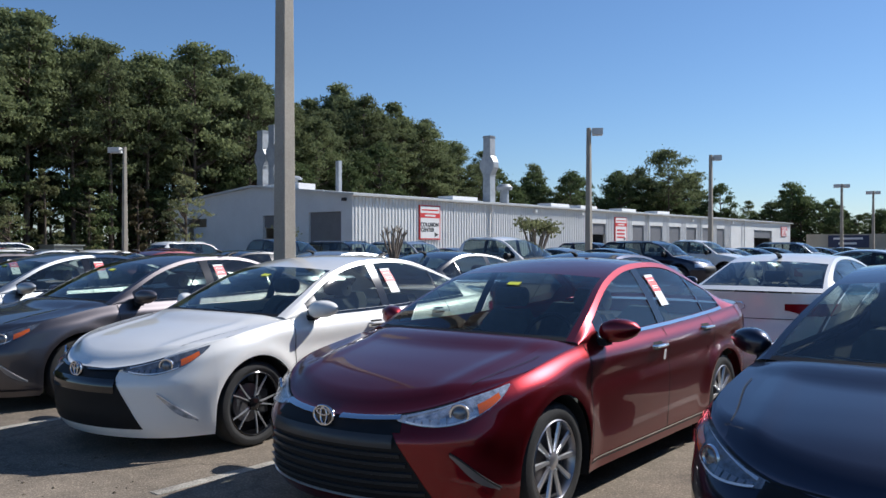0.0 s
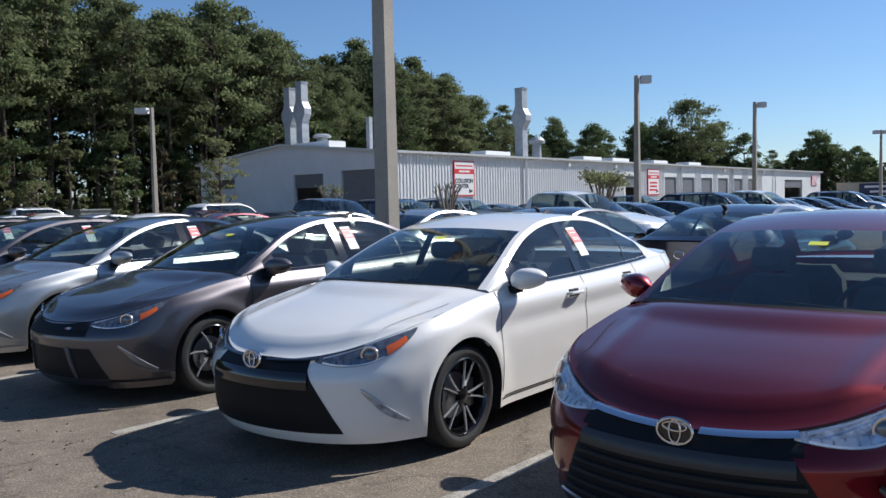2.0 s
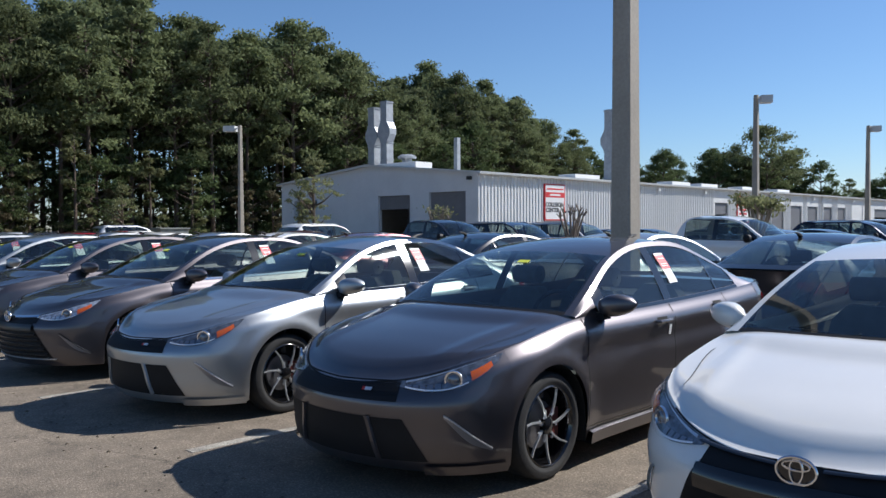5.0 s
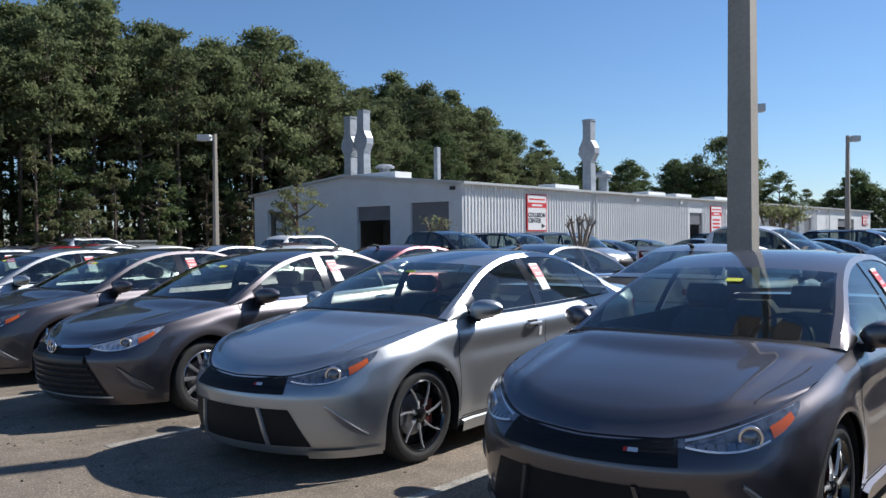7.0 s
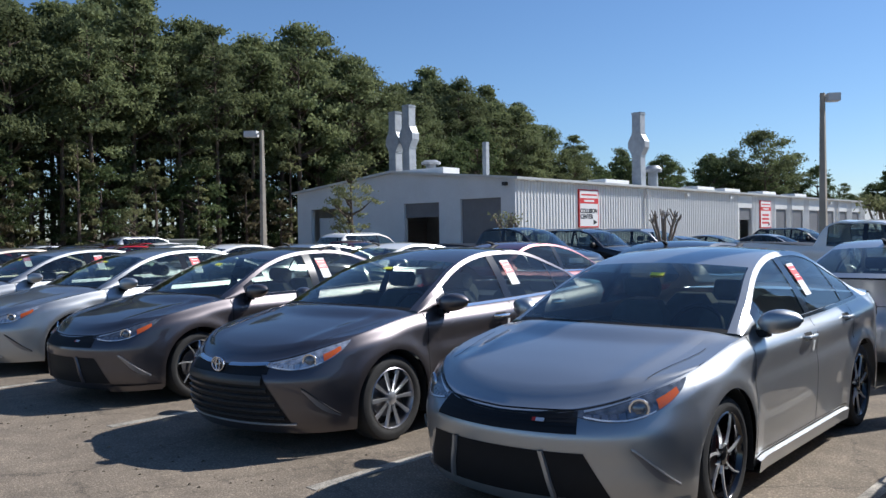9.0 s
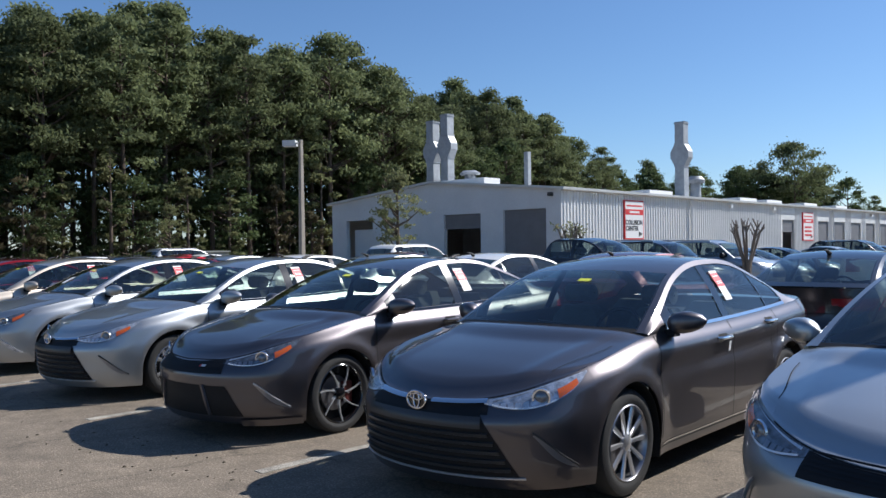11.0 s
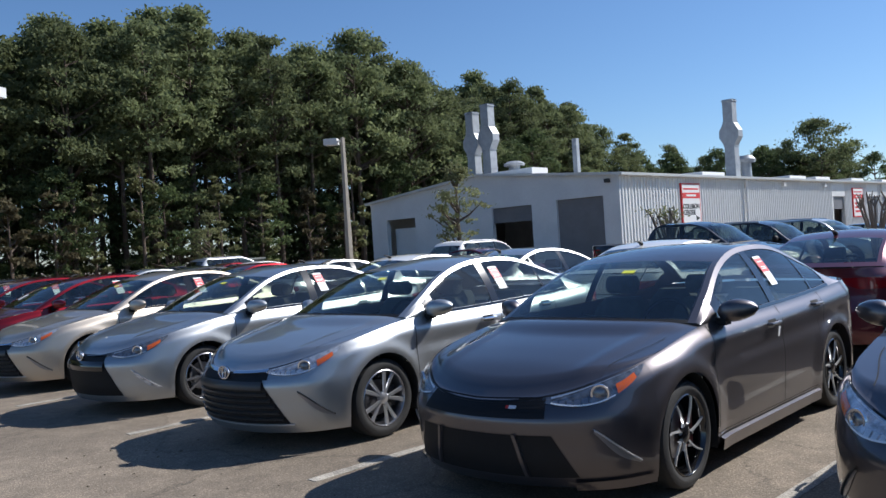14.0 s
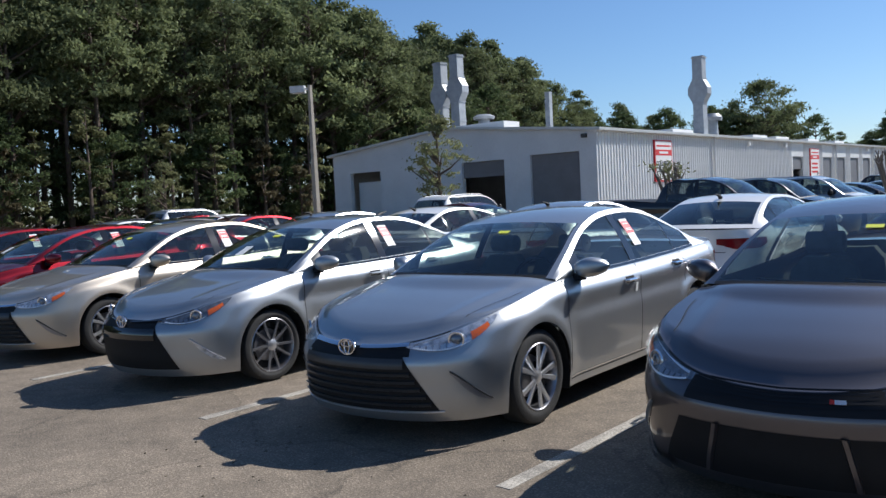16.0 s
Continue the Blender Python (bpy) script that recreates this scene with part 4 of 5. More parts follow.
M_ASPHALT = asphalt()
M_LINE = mat("worn_line_paint", (0.31, 0.285, 0.24), 0.85, var=0.5, scale=3.5, fine=0.45, fine_scale=90)
M_CONC = mat("concrete", (0.42, 0.39, 0.34), 0.85, var=0.15, scale=2.0, fine=0.15, fine_scale=40, bump=0.003)
M_GRASS = mat("grass", (0.09, 0.11, 0.04), 0.9, var=0.4, scale=0.6, fine=0.4, fine_scale=20)
g = Soup().grid(np.array([[(x, y, 0.0) for x in np.linspace(-1500, 1500, 31)] for y in np.linspace(-1500, 1500, 31)]), True)
tagged(g.ob("ground", M_ASPHALT, smooth=False), label="sun-bleached grey asphalt of the car lot", category="ground", kind="structure")

STALL = (-3.48, -6.21, -8.94, -11.67, -14.35, -17.14, -19.95, -22.90, -25.90, -28.73, -31.6, -34.4, -37.2)
lines = [(-2.13 + 2.8, 2.95)] + [((a + b) / 2 - 0.02, 2.95) for a, b in zip((-0.73,) + STALL[:-1], STALL)]
for x, y0 in lines:
    s = Soup()
    s.box((x - 0.05, y0, -0.02), (x + 0.05, y0 + 5.2, 0.004))
    tagged(s.ob("parking_line", M_LINE, smooth=False), label="worn white parking stall line on asphalt", category="road marking", group="stall lines", kind="structure")

# ---------------------------------------------------------------- the front row
KINDS = {("le", "ten"): build_camry("le", "ten"), ("le", "cover"): build_camry("le", "cover"), ("se", "sport"): build_camry("se", "sport"), ("se", "multi"): build_camry("se", "multi"), ("trd", "trd"): build_camry("trd", "trd")}
FRONT_Y = 3.12
TURNS = (1.5, 1.5, 2.2, 1.2, 1.9, 2.2, 2.0, 1.3, 1.6, 1.8, 1.5, 1.4, 1.8, 1.6)


def park(kind, x, y, material, label, flip=False, turn=0.0, paper=True, tag=True, group="front row of sedans"):
    car = copy_thing(KINDS[kind], pose(x, y, 0, 0, 0, turn + (180 if flip else 0)))
    car.name = "sedan"
    dress(car, material)
    if paper:
        window_paper(car)
    if tag:
        screen_tag(car)
    tagged(car, label=label, category="car", group=group)
    return car


ROW = [
    (("trd", "trd"), -0.73, P_NAVY, "dark navy sedan parked nose out on asphalt"),
    (("le", "ten"), STALL[0], P_RED, "deep red sedan with barred grille and ten-spoke alloys"),
    (("se", "sport"), STALL[1], P_WHITE, "pearl white sport sedan with black grille and black wheels"),
    (("trd", "trd"), STALL[2], P_DKGREY, "dark grey-brown sedan with black grille and twisted-spoke wheels"),
    (("trd", "trd"), STALL[3], P_SILVER, "silver sedan with black grille, side skirts and black wheels"),
    (("le", "ten"), STALL[4], P_DKGREY, "dark grey sedan with barred grille and alloy wheels"),
    (("trd", "trd"), STALL[5], P_DKGREY, "dark grey sedan with split lower intake and black wheels"),
    (("le", "cover"), STALL[6], P_SILVER, "silver sedan with barred grille and plastic wheel covers"),
    (("se", "multi"), STALL[7], P_SILVER, "silver hybrid sedan with black mesh grille and multi-spoke wheels"),
    (("le", "cover"), STALL[8], P_BEIGE, "champagne sedan with barred grille parked on asphalt"),
    (("le", "cover"), STALL[9], P_RED, "bright red sedan parked in the row"),
    (("le", "ten"), STALL[10], P_RED, "bright red sedan parked in the row"),
    (("se", "sport"), STALL[11], P_BLACK, "black sedan at the end of the row"),
    (("le", "cover"), STALL[12], P_SILVER, "silver sedan at the end of the row"),
]
for (kind, x, material, label), turn in zip(ROW, TURNS):
    car = park(kind, x, FRONT_Y, material, label, turn=turn)
    if material in (P_RED, P_SILVER, P_DKGREY):
        white_tag(car)
    if x in (STALL[7], STALL[9], STALL[10]):
        screen_paper(car)

# second row, tails towards the first
ROW2 = [(-0.5, P_SILVER), (-3.3, P_WHITE), (-6.1, P_NAVY), (-8.9, P_BLACK), (-11.6, P_SILVER), (-14.4, P_BLACK), (-17.5, P_MAROON), (-20.25, P_WHITE), (-23.0, P_SILVER), (-25.8, P_WHITE), (-28.6, P_SILVER), (-31.4, P_RED), (-34.2, P_BLACK), (-37.0, P_SILVER)]
for x, material in ROW2:
    park(("le", "ten"), x, 13.75, material, "sedan parked tail to tail with the front row", flip=True, paper=False, tag=False, group="second row of sedans")
for src in KINDS.values():
    for o in (*src.children_recursive, src):
        bpy.data.objects.remove(o)


# ---------------------------------------------------------------- taller vehicles of the back columns
def build_tall(cfg, name):
    root = new(name)
    build_body(root, cfg)
    S = cfg["scale"]
    gr = front_patch(-0.5, 0.5, lambda x: 0.42, lambda x: 0.66, 0.004, 24) * np.array(S)
    Soup().grid(gr).ob("grille", M_BLACK, root)
    for m in (-1, 1):
        hl = front_patch(0.55, 0.82, lambda x: 0.62, lambda x: 0.74, 0.005, 10) * np.array(S) * np.array([m, 1, 1])
        Soup().grid(hl, m < 0).ob("headlight", M_LAMP_BACK, root)
        g = np.array([[(m * skin(base_tail(t), z, 0.005, True)[0], skin(base_tail(t), z, 0.005, True)[1], z) for z in (0.75, 0.98)] for t in np.linspace(0.95, 1.4, 8)]) * np.array(S)
        Soup().grid(g, m > 0).ob("tail_light", M_TAIL, root)
        mir = Soup().lathe(((0.0, 0.02), (0.02, 0.09), (0.16, 0.10), (0.2, 0.05), (0.205, 0.0)), "x", 12)
        mir.v = [(m * (v[0] + 0.84) * S[0], (v[1] * 0.7 + 1.62) * S[1], v[2] + 1.02 * S[2]) for v in mir.v]
        mir.ob("mirror", M_BLACK, root)
        for y in WHEEL_Y:
            make_wheel(root, "ten", m * 0.885 * S[0], y * S[1], 0.38, 0.38)
    if name == "suv":
        for m in (-1, 1):
            Soup().tube([(m * 0.60 * S[0], y, z * S[2]) for y, z in ((2.2, 1.425), (2.35, 1.455), (3.6, 1.465), (4.0, 1.435))], [0.02] * 4, 6).ob("roof_rail", M_SATIN, root)
    return root


TALL = {"suv": build_tall(WAGON, "suv"), "pickup": build_tall(PICKUP, "pickup_truck"), "sedan": build_tall(SEDAN, "sedan")}
BACK = [
    ("pickup", -11.4, 20.2, 90, P_WHITE), ("pickup", -21.6, 20.3, 90, P_BLACK), ("suv", -35.6, 26.4, 180, P_WHITE),
    ("suv", -21.8, 23.7, 90, P_BLACK), ("suv", -21.6, 27.2, 90, P_SILVER), ("sedan", -12.2, 24.6, 90, P_BLUEGREY), ("sedan", -12.2, 28.0, 90, P_BLACK),
    ("suv", -12.3, 31.4, 90, P_NAVY), ("sedan", -21.8, 30.6, 90, P_BLUEGREY), ("sedan", -21.8, 33.8, 90, P_BLACK), ("pickup", -12.2, 36.6, 90, P_WHITE),
    ("sedan", -12.4, 40.0, 90, P_SILVER), ("sedan", -12.4, 43.4, 90, P_NAVY), ("sedan", -12.4, 46.8, 90, P_BLACK), ("suv", -12.4, 50.4, 90, P_BLUEGREY),
    ("sedan", -22.0, 40.6, 90, P_SILVER), ("suv", -22.0, 44.0, 90, P_BLACK), ("sedan", -22.0, 48.0, 90, P_NAVY), ("suv", -22.0, 58.0, 90, P_WHITE),
    ("sedan", -2.4, 24.0, 90, P_SILVER), ("sedan", -2.4, 28.0, 90, P_BLACK), ("sedan", -2.4, 33.0, 90, P_NAVY), ("suv", -2.4, 38.0, 90, P_BLUEGREY), ("sedan", -2.4, 44.0, 90, P_SILVER),
    ("suv", -2.4, 51.0, 90, P_NAVY), ("sedan", -12.4, 56.0, 90, P_BLACK), ("sedan", -12.4, 63.0, 90, P_SILVER), ("suv", -2.4, 60.0, 90, P_BLACK),
    ("sedan", -30.2, 20.8, 90, P_RED), ("sedan", -44.0, 22.0, 180, P_WHITE), ("suv", -50.0, 24.0, 180, P_SILVER), ("sedan", -47.0, 22.5, 180, P_RED), ("sedan", -53.0, 23.0, 180, P_BLACK),
]
WORDS = {P_SILVER: "silver", P_BLACK: "black", P_WHITE: "white", P_NAVY: "navy blue", P_BLUEGREY: "blue-grey", P_RED: "red"}
for kind, x, y, turn, material in BACK:
    t = copy_thing(TALL[kind], pose(x, y, 0, 0, 0, turn))
    t.name = {"suv": "suv", "pickup": "pickup_truck", "sedan": "sedan"}[kind]
    dress(t, material)
    tagged(t, label=WORDS[material] + {"suv": " sport utility vehicle parked in the back lot", "pickup": " pickup truck parked in the back lot", "sedan": " sedan parked in the back lot"}[kind], category={"suv": "suv", "pickup": "truck", "sedan": "car"}[kind], group="vehicles in the back lot")
for src in TALL.values():
    for o in (*src.children_recursive, src):
        bpy.data.objects.remove(o)

# ---------------------------------------------------------------- building
M_METAL = mat("white_metal_siding", (0.72, 0.72, 0.70), 0.45, var=0.06, scale=0.8, fine=0.04, fine_scale=12, rough_var=0.1)
M_STUCCO = mat("painted_block", (0.66, 0.67, 0.67), 0.8, var=0.06, scale=0.7, fine=0.05, fine_scale=25, bump=0.004)
M_ROOF = mat("metal_roof", (0.62, 0.63, 0.62), 0.4, 0.2, var=0.1, scale=0.5)
M_DOOR = mat("grey_roller_door", (0.17, 0.17, 0.18), 0.5, var=0.1, scale=1.5)
M_DARK = mat("dark_interior", (0.24, 0.24, 0.25), 0.8, var=0.3, scale=0.6)
M_GALV = mat("galvanised_steel", (0.36, 0.38, 0.40), 0.55, 0.4, var=0.15, scale=3.0)
M_SIGNW = mat("sign_white", (0.80, 0.79, 0.77), 0.5, var=0.03, scale=3)
M_SIGNR = mat("sign_red", (0.62, 0.03, 0.03), 0.5, var=0.05, scale=3)
M_SIGNK = mat("sign_black", (0.03, 0.03, 0.03), 0.5)
GX, GY, GL, GEND, EAVE, RIDGE = -36.8, 36.1, -56.1, 123.0, 4.78, 5.68


def wall_y(name, y, t, x0, x1, top, holes, material, label):
    """A wall along x with openings (xa, xb, z0, z1); top is a height line over x."""
    s = Soup()
    xs = sorted({x0, x1, (x0 + x1) / 2, *[v for h in holes for v in h[:2]]})
    for a, b in zip(xs[:-1], xs[1:]):
        hs = [h for h in holes if h[0] <= a + 1e-6 and b <= h[1] + 1e-6]
        z = 0.0
        for h in hs:
            if h[2] > z:
                s.box((a, y, z), (b, y + t, h[2]))
            z = h[3]
        o = len(s.v)
        s.box((a, y, z), (b, y + t, 1.0))
        for i in range(o, len(s.v)):
            v = s.v[i]
            if v[2] == 1.0:
                s.v[i] = (v[0], v[1], top(v[0]))
    return tagged(s.ob(name, material, smooth=False), label=label, category="wall", kind="structure")


gable = lambda x: EAVE + (RIDGE - EAVE) * (1 - abs(x - (GX + GL) / 2) / ((GX - GL) / 2))
DOORS = [(-54.6, -51.9, 0.0, 3.55), (-45.45, -42.5, 0.0, 3.62), (-40.8, -37.8, 0.0, 3.72)]
wall_y("wall_south", GY, 0.3, GL, GX, gable, DOORS, M_STUCCO, "pale painted gable wall with three bay doors")
BAYS = [(66.0, 68.5), (73.8, 76.4), (77.7, 80.6), (82.2, 85.1), (86.6, 89.4), (91.1, 93.6), (95.3, 97.8), (108.0, 115.0)]
s = Soup()
y = GY + 0.3
for a, b in BAYS:
    s.box((GX - 0.3, y, 0), (GX, a, EAVE))
    s.box((GX - 0.3, a, 3.58), (GX, b, EAVE))
    y = b
s.box((GX - 0.3, y, 0), (GX, GEND, EAVE))
wall_e = tagged(s.ob("wall_east", M_METAL, smooth=False), label="long white metal-clad wall with bay doors", category="wall", kind="structure")
s = Soup().box((GL, GEND - 0.3, 0), (GX - 0.3, GEND, EAVE)).box((GL, GY + 0.3, 0), (GL + 0.3, GEND - 0.3, EAVE))
tagged(s.ob("wall_rear", M_METAL, smooth=False), label="white metal rear walls", category="wall", kind="structure")
# ribs of the cladding
rib = Soup().box((0, -0.05, 0.05), (0.045, 0.05, EAVE - 0.15))
rib.v = [(v[0], v[1] * (0.55 if v[0] > 0.02 else 1), v[2]) for v in rib.v]
rib_me = None
yy, count = GY + 0.25, 0
while yy < 100:
    if not any(a - 0.08 < yy < b + 0.08 for a, b in BAYS) and count < 150:
        if rib_me is None:
            o = rib.ob("cladding_rib", M_METAL, wall_e, smooth=False)
            rib_me = o.data
        else:
            o = new("cladding_rib", rib_me)
            o.parent = wall_e
        o.location = (GX, yy, 0)
        count += 1
    yy += 0.305
# roof
r = Soup()
mid = (GX + GL) / 2
for a, b in (((GX + 0.35, EAVE + 0.02), (mid, RIDGE + 0.05)), ((mid, RIDGE + 0.05), (GL - 0.35, EAVE + 0.02))):
    r.slab(np.array([[(a[0], GY - 0.25, a[1]), (a[0], GEND + 0.2, a[1])], [(b[0], GY - 0.25, b[1]), (b[0], GEND + 0.2, b[1])]]), 0.14)
tagged(r.ob("roof", M_ROOF, smooth=False), label="low-pitched pale metal roof", category="roof", kind="structure")
tr = Soup().box((GX + 0.003, GY - 0.2, EAVE - 0.16), (GX + 0.16, GEND, EAVE + 0.02))
tagged(tr.ob("trim", M_METAL, smooth=False), label="white eave gutter along the roof edge", category="gutter", kind="structure")
for yp in (50.5, 77.1, 90.2, 104.0):
    dp = Soup().tube([(GX + 0.16, yp, EAVE - 0.1), (GX + 0.16, yp, 0.05)], [0.075, 0.075], 8)
    tagged(dp.ob("downpipe", M_METAL), label="white metal downpipe on the clad wall", category="pipe", group="downpipes")


def roller(x0, x1, z0, z1, y, axis="y"):
    s = Soup()
    n = max(2, int((z1 - z0) / 0.28))
    for k in range(n):
        a, b = z0 + (z1 - z0) * k / n, z0 + (z1 - z0) * (k + 1) / n - 0.012
        if axis == "y":
            s.box((x0, y, a), (x1, y + 0.05, b))
        else:
            s.box((y - 0.05, x0, a), (y, x1, b))
    if axis == "y":
        s.box((x0, y + 0.02, z0), (x1, y + 0.04, z1))
    else:
        s.box((y - 0.04, x0, z0), (y - 0.02, x1, z1))
    return s


for i, (a, b, z0, z1) in enumerate(DOORS):
    low = (0.0, 2.75, 0.0)[i]
    d = roller(a, b, low, z1, GY + 0.16)
    if i == 0:
        d = roller(a, b, 0.0, 2.95, GY + 0.75)
    tagged(d.ob("door_%d" % (i + 1), M_DOOR if i else M_STUCCO, smooth=False), label=("pale closed bay door", "half-raised grey roller door", "closed grey roller door")[i], category="door", kind="structure")
for i, (a, b) in enumerate(BAYS):
    d = roller(a, b, 0.0 if i not in (0, 7) else 2.6, 3.58, GX - 0.12, "x")
    tagged(d.ob("door_%d" % (i + 4), M_DOOR, smooth=False), label="grey bay door in the clad wall", category="door", kind="structure")
fl = Soup().box((GL + 0.3, GY + 0.3, 0.0), (GX - 0.3, GEND - 0.3, 0.01)).box((GL + 4, GY + 9, 0.01), (GX - 1, GY + 9.2, 4.6))
tagged(fl.ob("floor", M_DARK, smooth=False), label="dark workshop floor and partition", category="floor", kind="structure")
for x in (-45.0, -43.9, -42.9):
    t = Soup().box((x, GY + 6, 2.55), (x + 0.9, GY + 6.12, 2.62))
    e = bpy.data.materials.new("tube_glow")
    e.use_nodes = True
    sock(e.node_tree.nodes["Principled BSDF"], "Emission Color", (1, 0.95, 0.85, 1))
    sock(e.node_tree.nodes["Principled BSDF"], "Emission Strength", 10.0)
    tagged(t.ob("tube_light", e, smooth=False), label="lit tube light inside the workshop", category="light", group="workshop lights")


def text(body, size, place, material, parent, rot):
    cu = bpy.data.curves.new("lettering", "FONT")
    cu.body, cu.size, cu.extrude, cu.align_x, cu.align_y = body, size, 0.006, "CENTER", "CENTER"
    cu.offset = 0.012
    o = new("lettering", cu)
    dg = bpy.context.evaluated_depsgraph_get()
    me = bpy.data.meshes.new_from_object(o.evaluated_get(dg))
    bpy.data.objects.remove(o)
    me.materials.clear()
    me.materials.append(material)
    o = new("lettering", me)
    o.parent = parent
    o.matrix_local = Matrix.Translation(place) @ rot
    return o


FACE_X = Euler((radians(90), 0, radians(90))).to_matrix().to_4x4()


def wall_sign(y0, y1, z0, z1, label, words):
    x = GX + 0.06
    board = tagged(Soup().box((GX - 0.004, y0, z0), (x + 0.05, y1, z1)).ob("wall_sign", M_SIGNR, smooth=False), label=label, category="sign")
    h, w, yc = z1 - z0, y1 - y0, (y0 + y1) / 2
    e = 0.035 * w
    Soup().box((x + 0.05, y0 + e, z0 + e), (x + 0.056, y1 - e, z1 - e)).ob("face", M_SIGNW, board, smooth=False)
    f = x + 0.056
    Soup().box((f, y0 + e, z0 + h * 0.63), (f + 0.006, y1 - e, z0 + h * 0.77)).ob("red_band", M_SIGNR, board, smooth=False)
    Soup().box((f + 0.006, yc - w * 0.26, z0 + h * 0.675), (f + 0.010, yc + w * 0.26, z0 + h * 0.725)).ob("band_print", M_SIGNW, board, smooth=False)
    Soup().box((f, y0 + w * 0.1, z0 + h * 0.84), (f + 0.006, y1 - w * 0.1, z0 + h * 0.88)).ob("top_print", M_SIGNR, board, smooth=False)
    if words:
        text("COLLISION", w * 0.175, (f + 0.004, yc - w * 0.02, z0 + h * 0.43), M_SIGNK, board, FACE_X)
        text("CENTER", w * 0.175, (f + 0.004, yc - w * 0.13, z0 + h * 0.28), M_SIGNK, board, FACE_X)
    else:
        for k in range(3):
            Soup().box((f, y0 + w * 0.14, z0 + h * (0.16 + 0.14 * k)), (f + 0.006, y1 - w * 0.2, z0 + h * (0.23 + 0.14 * k))).ob("print_bar", M_SIGNR, board, smooth=False)
    a = Soup()
    a.v = [(f, y1 - w * 0.28, z0 + h * 0.07), (f, y1 - w * 0.28, z0 + h * 0.21), (f, y1 - w * 0.08, z0 + h * 0.14), (f + 0.006, y1 - w * 0.28, z0 + h * 0.07), (f + 0.006, y1 - w * 0.28, z0 + h * 0.21), (f + 0.006, y1 - w * 0.08, z0 + h * 0.14)]
    a.f = [(3, 5, 4), (0, 1, 2), (0, 2, 5, 3), (1, 4, 5, 2), (0, 3, 4, 1)]
    a.ob("arrow", M_SIGNK, board, smooth=False)


wall_sign(42.3, 44.45, 2.0, 4.32, "white sign with red border reading collision center", True)
wall_sign(70.1, 72.4, 1.9, 4.25, "white and red wall sign by the bay doors", False)
wall_sign(118.8, 121.2, 2.9, 4.2, "small white and red wall sign", False)


def stack(x, y, top, w, name="exhaust_stack"):
    """Square galvanised exhaust stack with a bulged damper box and flanges."""
    root = new(name)
    zb = float(gable(x)) - 0.1
    h = top - zb
    s = Soup()

    def ring(z, k, kx=None):
        kx = k if kx is None else kx
        return [(x - kx, y - k, z), (x + kx, y - k, z), (x + kx, y + k, z), (x - kx, y + k, z)]

    k = w / 2
    zs = [(zb, k * 1.1), (zb + h * 0.42, k * 1.0), (zb + h * 0.53, k * 2.0), (zb + h * 0.61, k * 2.0), (zb + h * 0.72, k), (top - 0.02, k), (top, k * 1.1)]
    s.grid(np.array([ring(z, k, kx) for z, kx in zs]), close=True)
    s.grid(np.array([ring(top, k, k * 1.1), ring(top, k * 0.05)]), close=True)
    s.ob("duct", M_GALV, root, smooth=False)
    for f in (0.18, 0.42, 0.72, 0.98):
        c = Soup().grid(np.array([ring(zb + h * f - 0.03, k * 1.0), ring(zb + h * f - 0.03, k * 1.14), ring(zb + h * f + 0.03, k * 1.14), ring(zb + h * f + 0.03, k * 1.0)]), close=True)
        c.ob("flange", M_GALV, root, smooth=False)
    return tagged(root, label="square galvanised steel exhaust stack on the roof", category="chimney", group="roof exhaust stacks")


stack(-48.0, 39.2, 10.35, 0.62)
stack(-49.3, 39.2, 10.05, 0.62)
stack(-38.3, 52.4, 10.1, 0.66)
s = Soup().box((-42.0, 39.6, 5.0), (-41.7, 39.9, 7.4))
tagged(s.ob("roof_flue", M_GALV, smooth=False), label="slim steel flue on the roof", category="chimney")
for x, y, h in ((-46.3, 39.5, 0.95), (-38.4, 54.6, 1.6)):
    root = new("roof_vent")
    zb = float(gable(x)) - 0.05
    Soup().lathe(((zb, 0.38), (zb + h * 0.75, 0.34)), "z", 16, (x, y, 0)).ob("curb", M_GALV, root)
    Soup().lathe(((zb + h * 0.70, 0.62), (zb + h * 0.85, 0.66), (zb + h, 0.42), (zb + h, 0.0)), "z", 16, (x, y, 0)).ob("hood", M_GALV, root)
    tagged(root, label="round galvanised roof ventilator", category="vent", group="roof vents")
s = Soup().box((-47.0, 37.5, 5.45), (-43.4, 39.0, 5.85))
tagged(s.ob("roof_unit", M_SIGNW, smooth=False), label="low white skylight curb on the roof", category="roof unit")
for y in (47.5, 61.0, 66.0, 74.0, 82.0):
    s = Soup().box((GX - 2.6, y, 4.9), (GX - 1.2, y + 3.0, 5.22))
    tagged(s.ob("skylight", M_SIGNW, smooth=False), label="flat white skylight panel on the roof", category="skylight", group="skylights")
for y in (56.5, 64.0, 88.0, 100.0):
    s = Soup().box((GX, y - 0.15, 4.25), (GX + 0.22, y + 0.15, 4.5))
    tagged(s.ob("wall_light", M_SIGNW, smooth=False), label="small box wall light under the eave", category="light", group="wall lights")
s = Soup().box((GX - 0.75, GY - 0.22, 4.35), (GX - 0.5, GY, 4.55))
tagged(s.ob("wall_light", M_DARKGREY, smooth=False), label="dark box floodlight at the gable corner", category="light", group="wall lights")

# ---------------------------------------------------------------- lamp posts
M_POLE = mat("weathered_concrete_pole", (0.36, 0.32, 0.26), 0.8, var=0.12, scale=1.5, fine=0.08, fine_scale=30)
M_HEAD = mat("lamp_housing", (0.60, 0.60, 0.58), 0.45, var=0.06, scale=3)


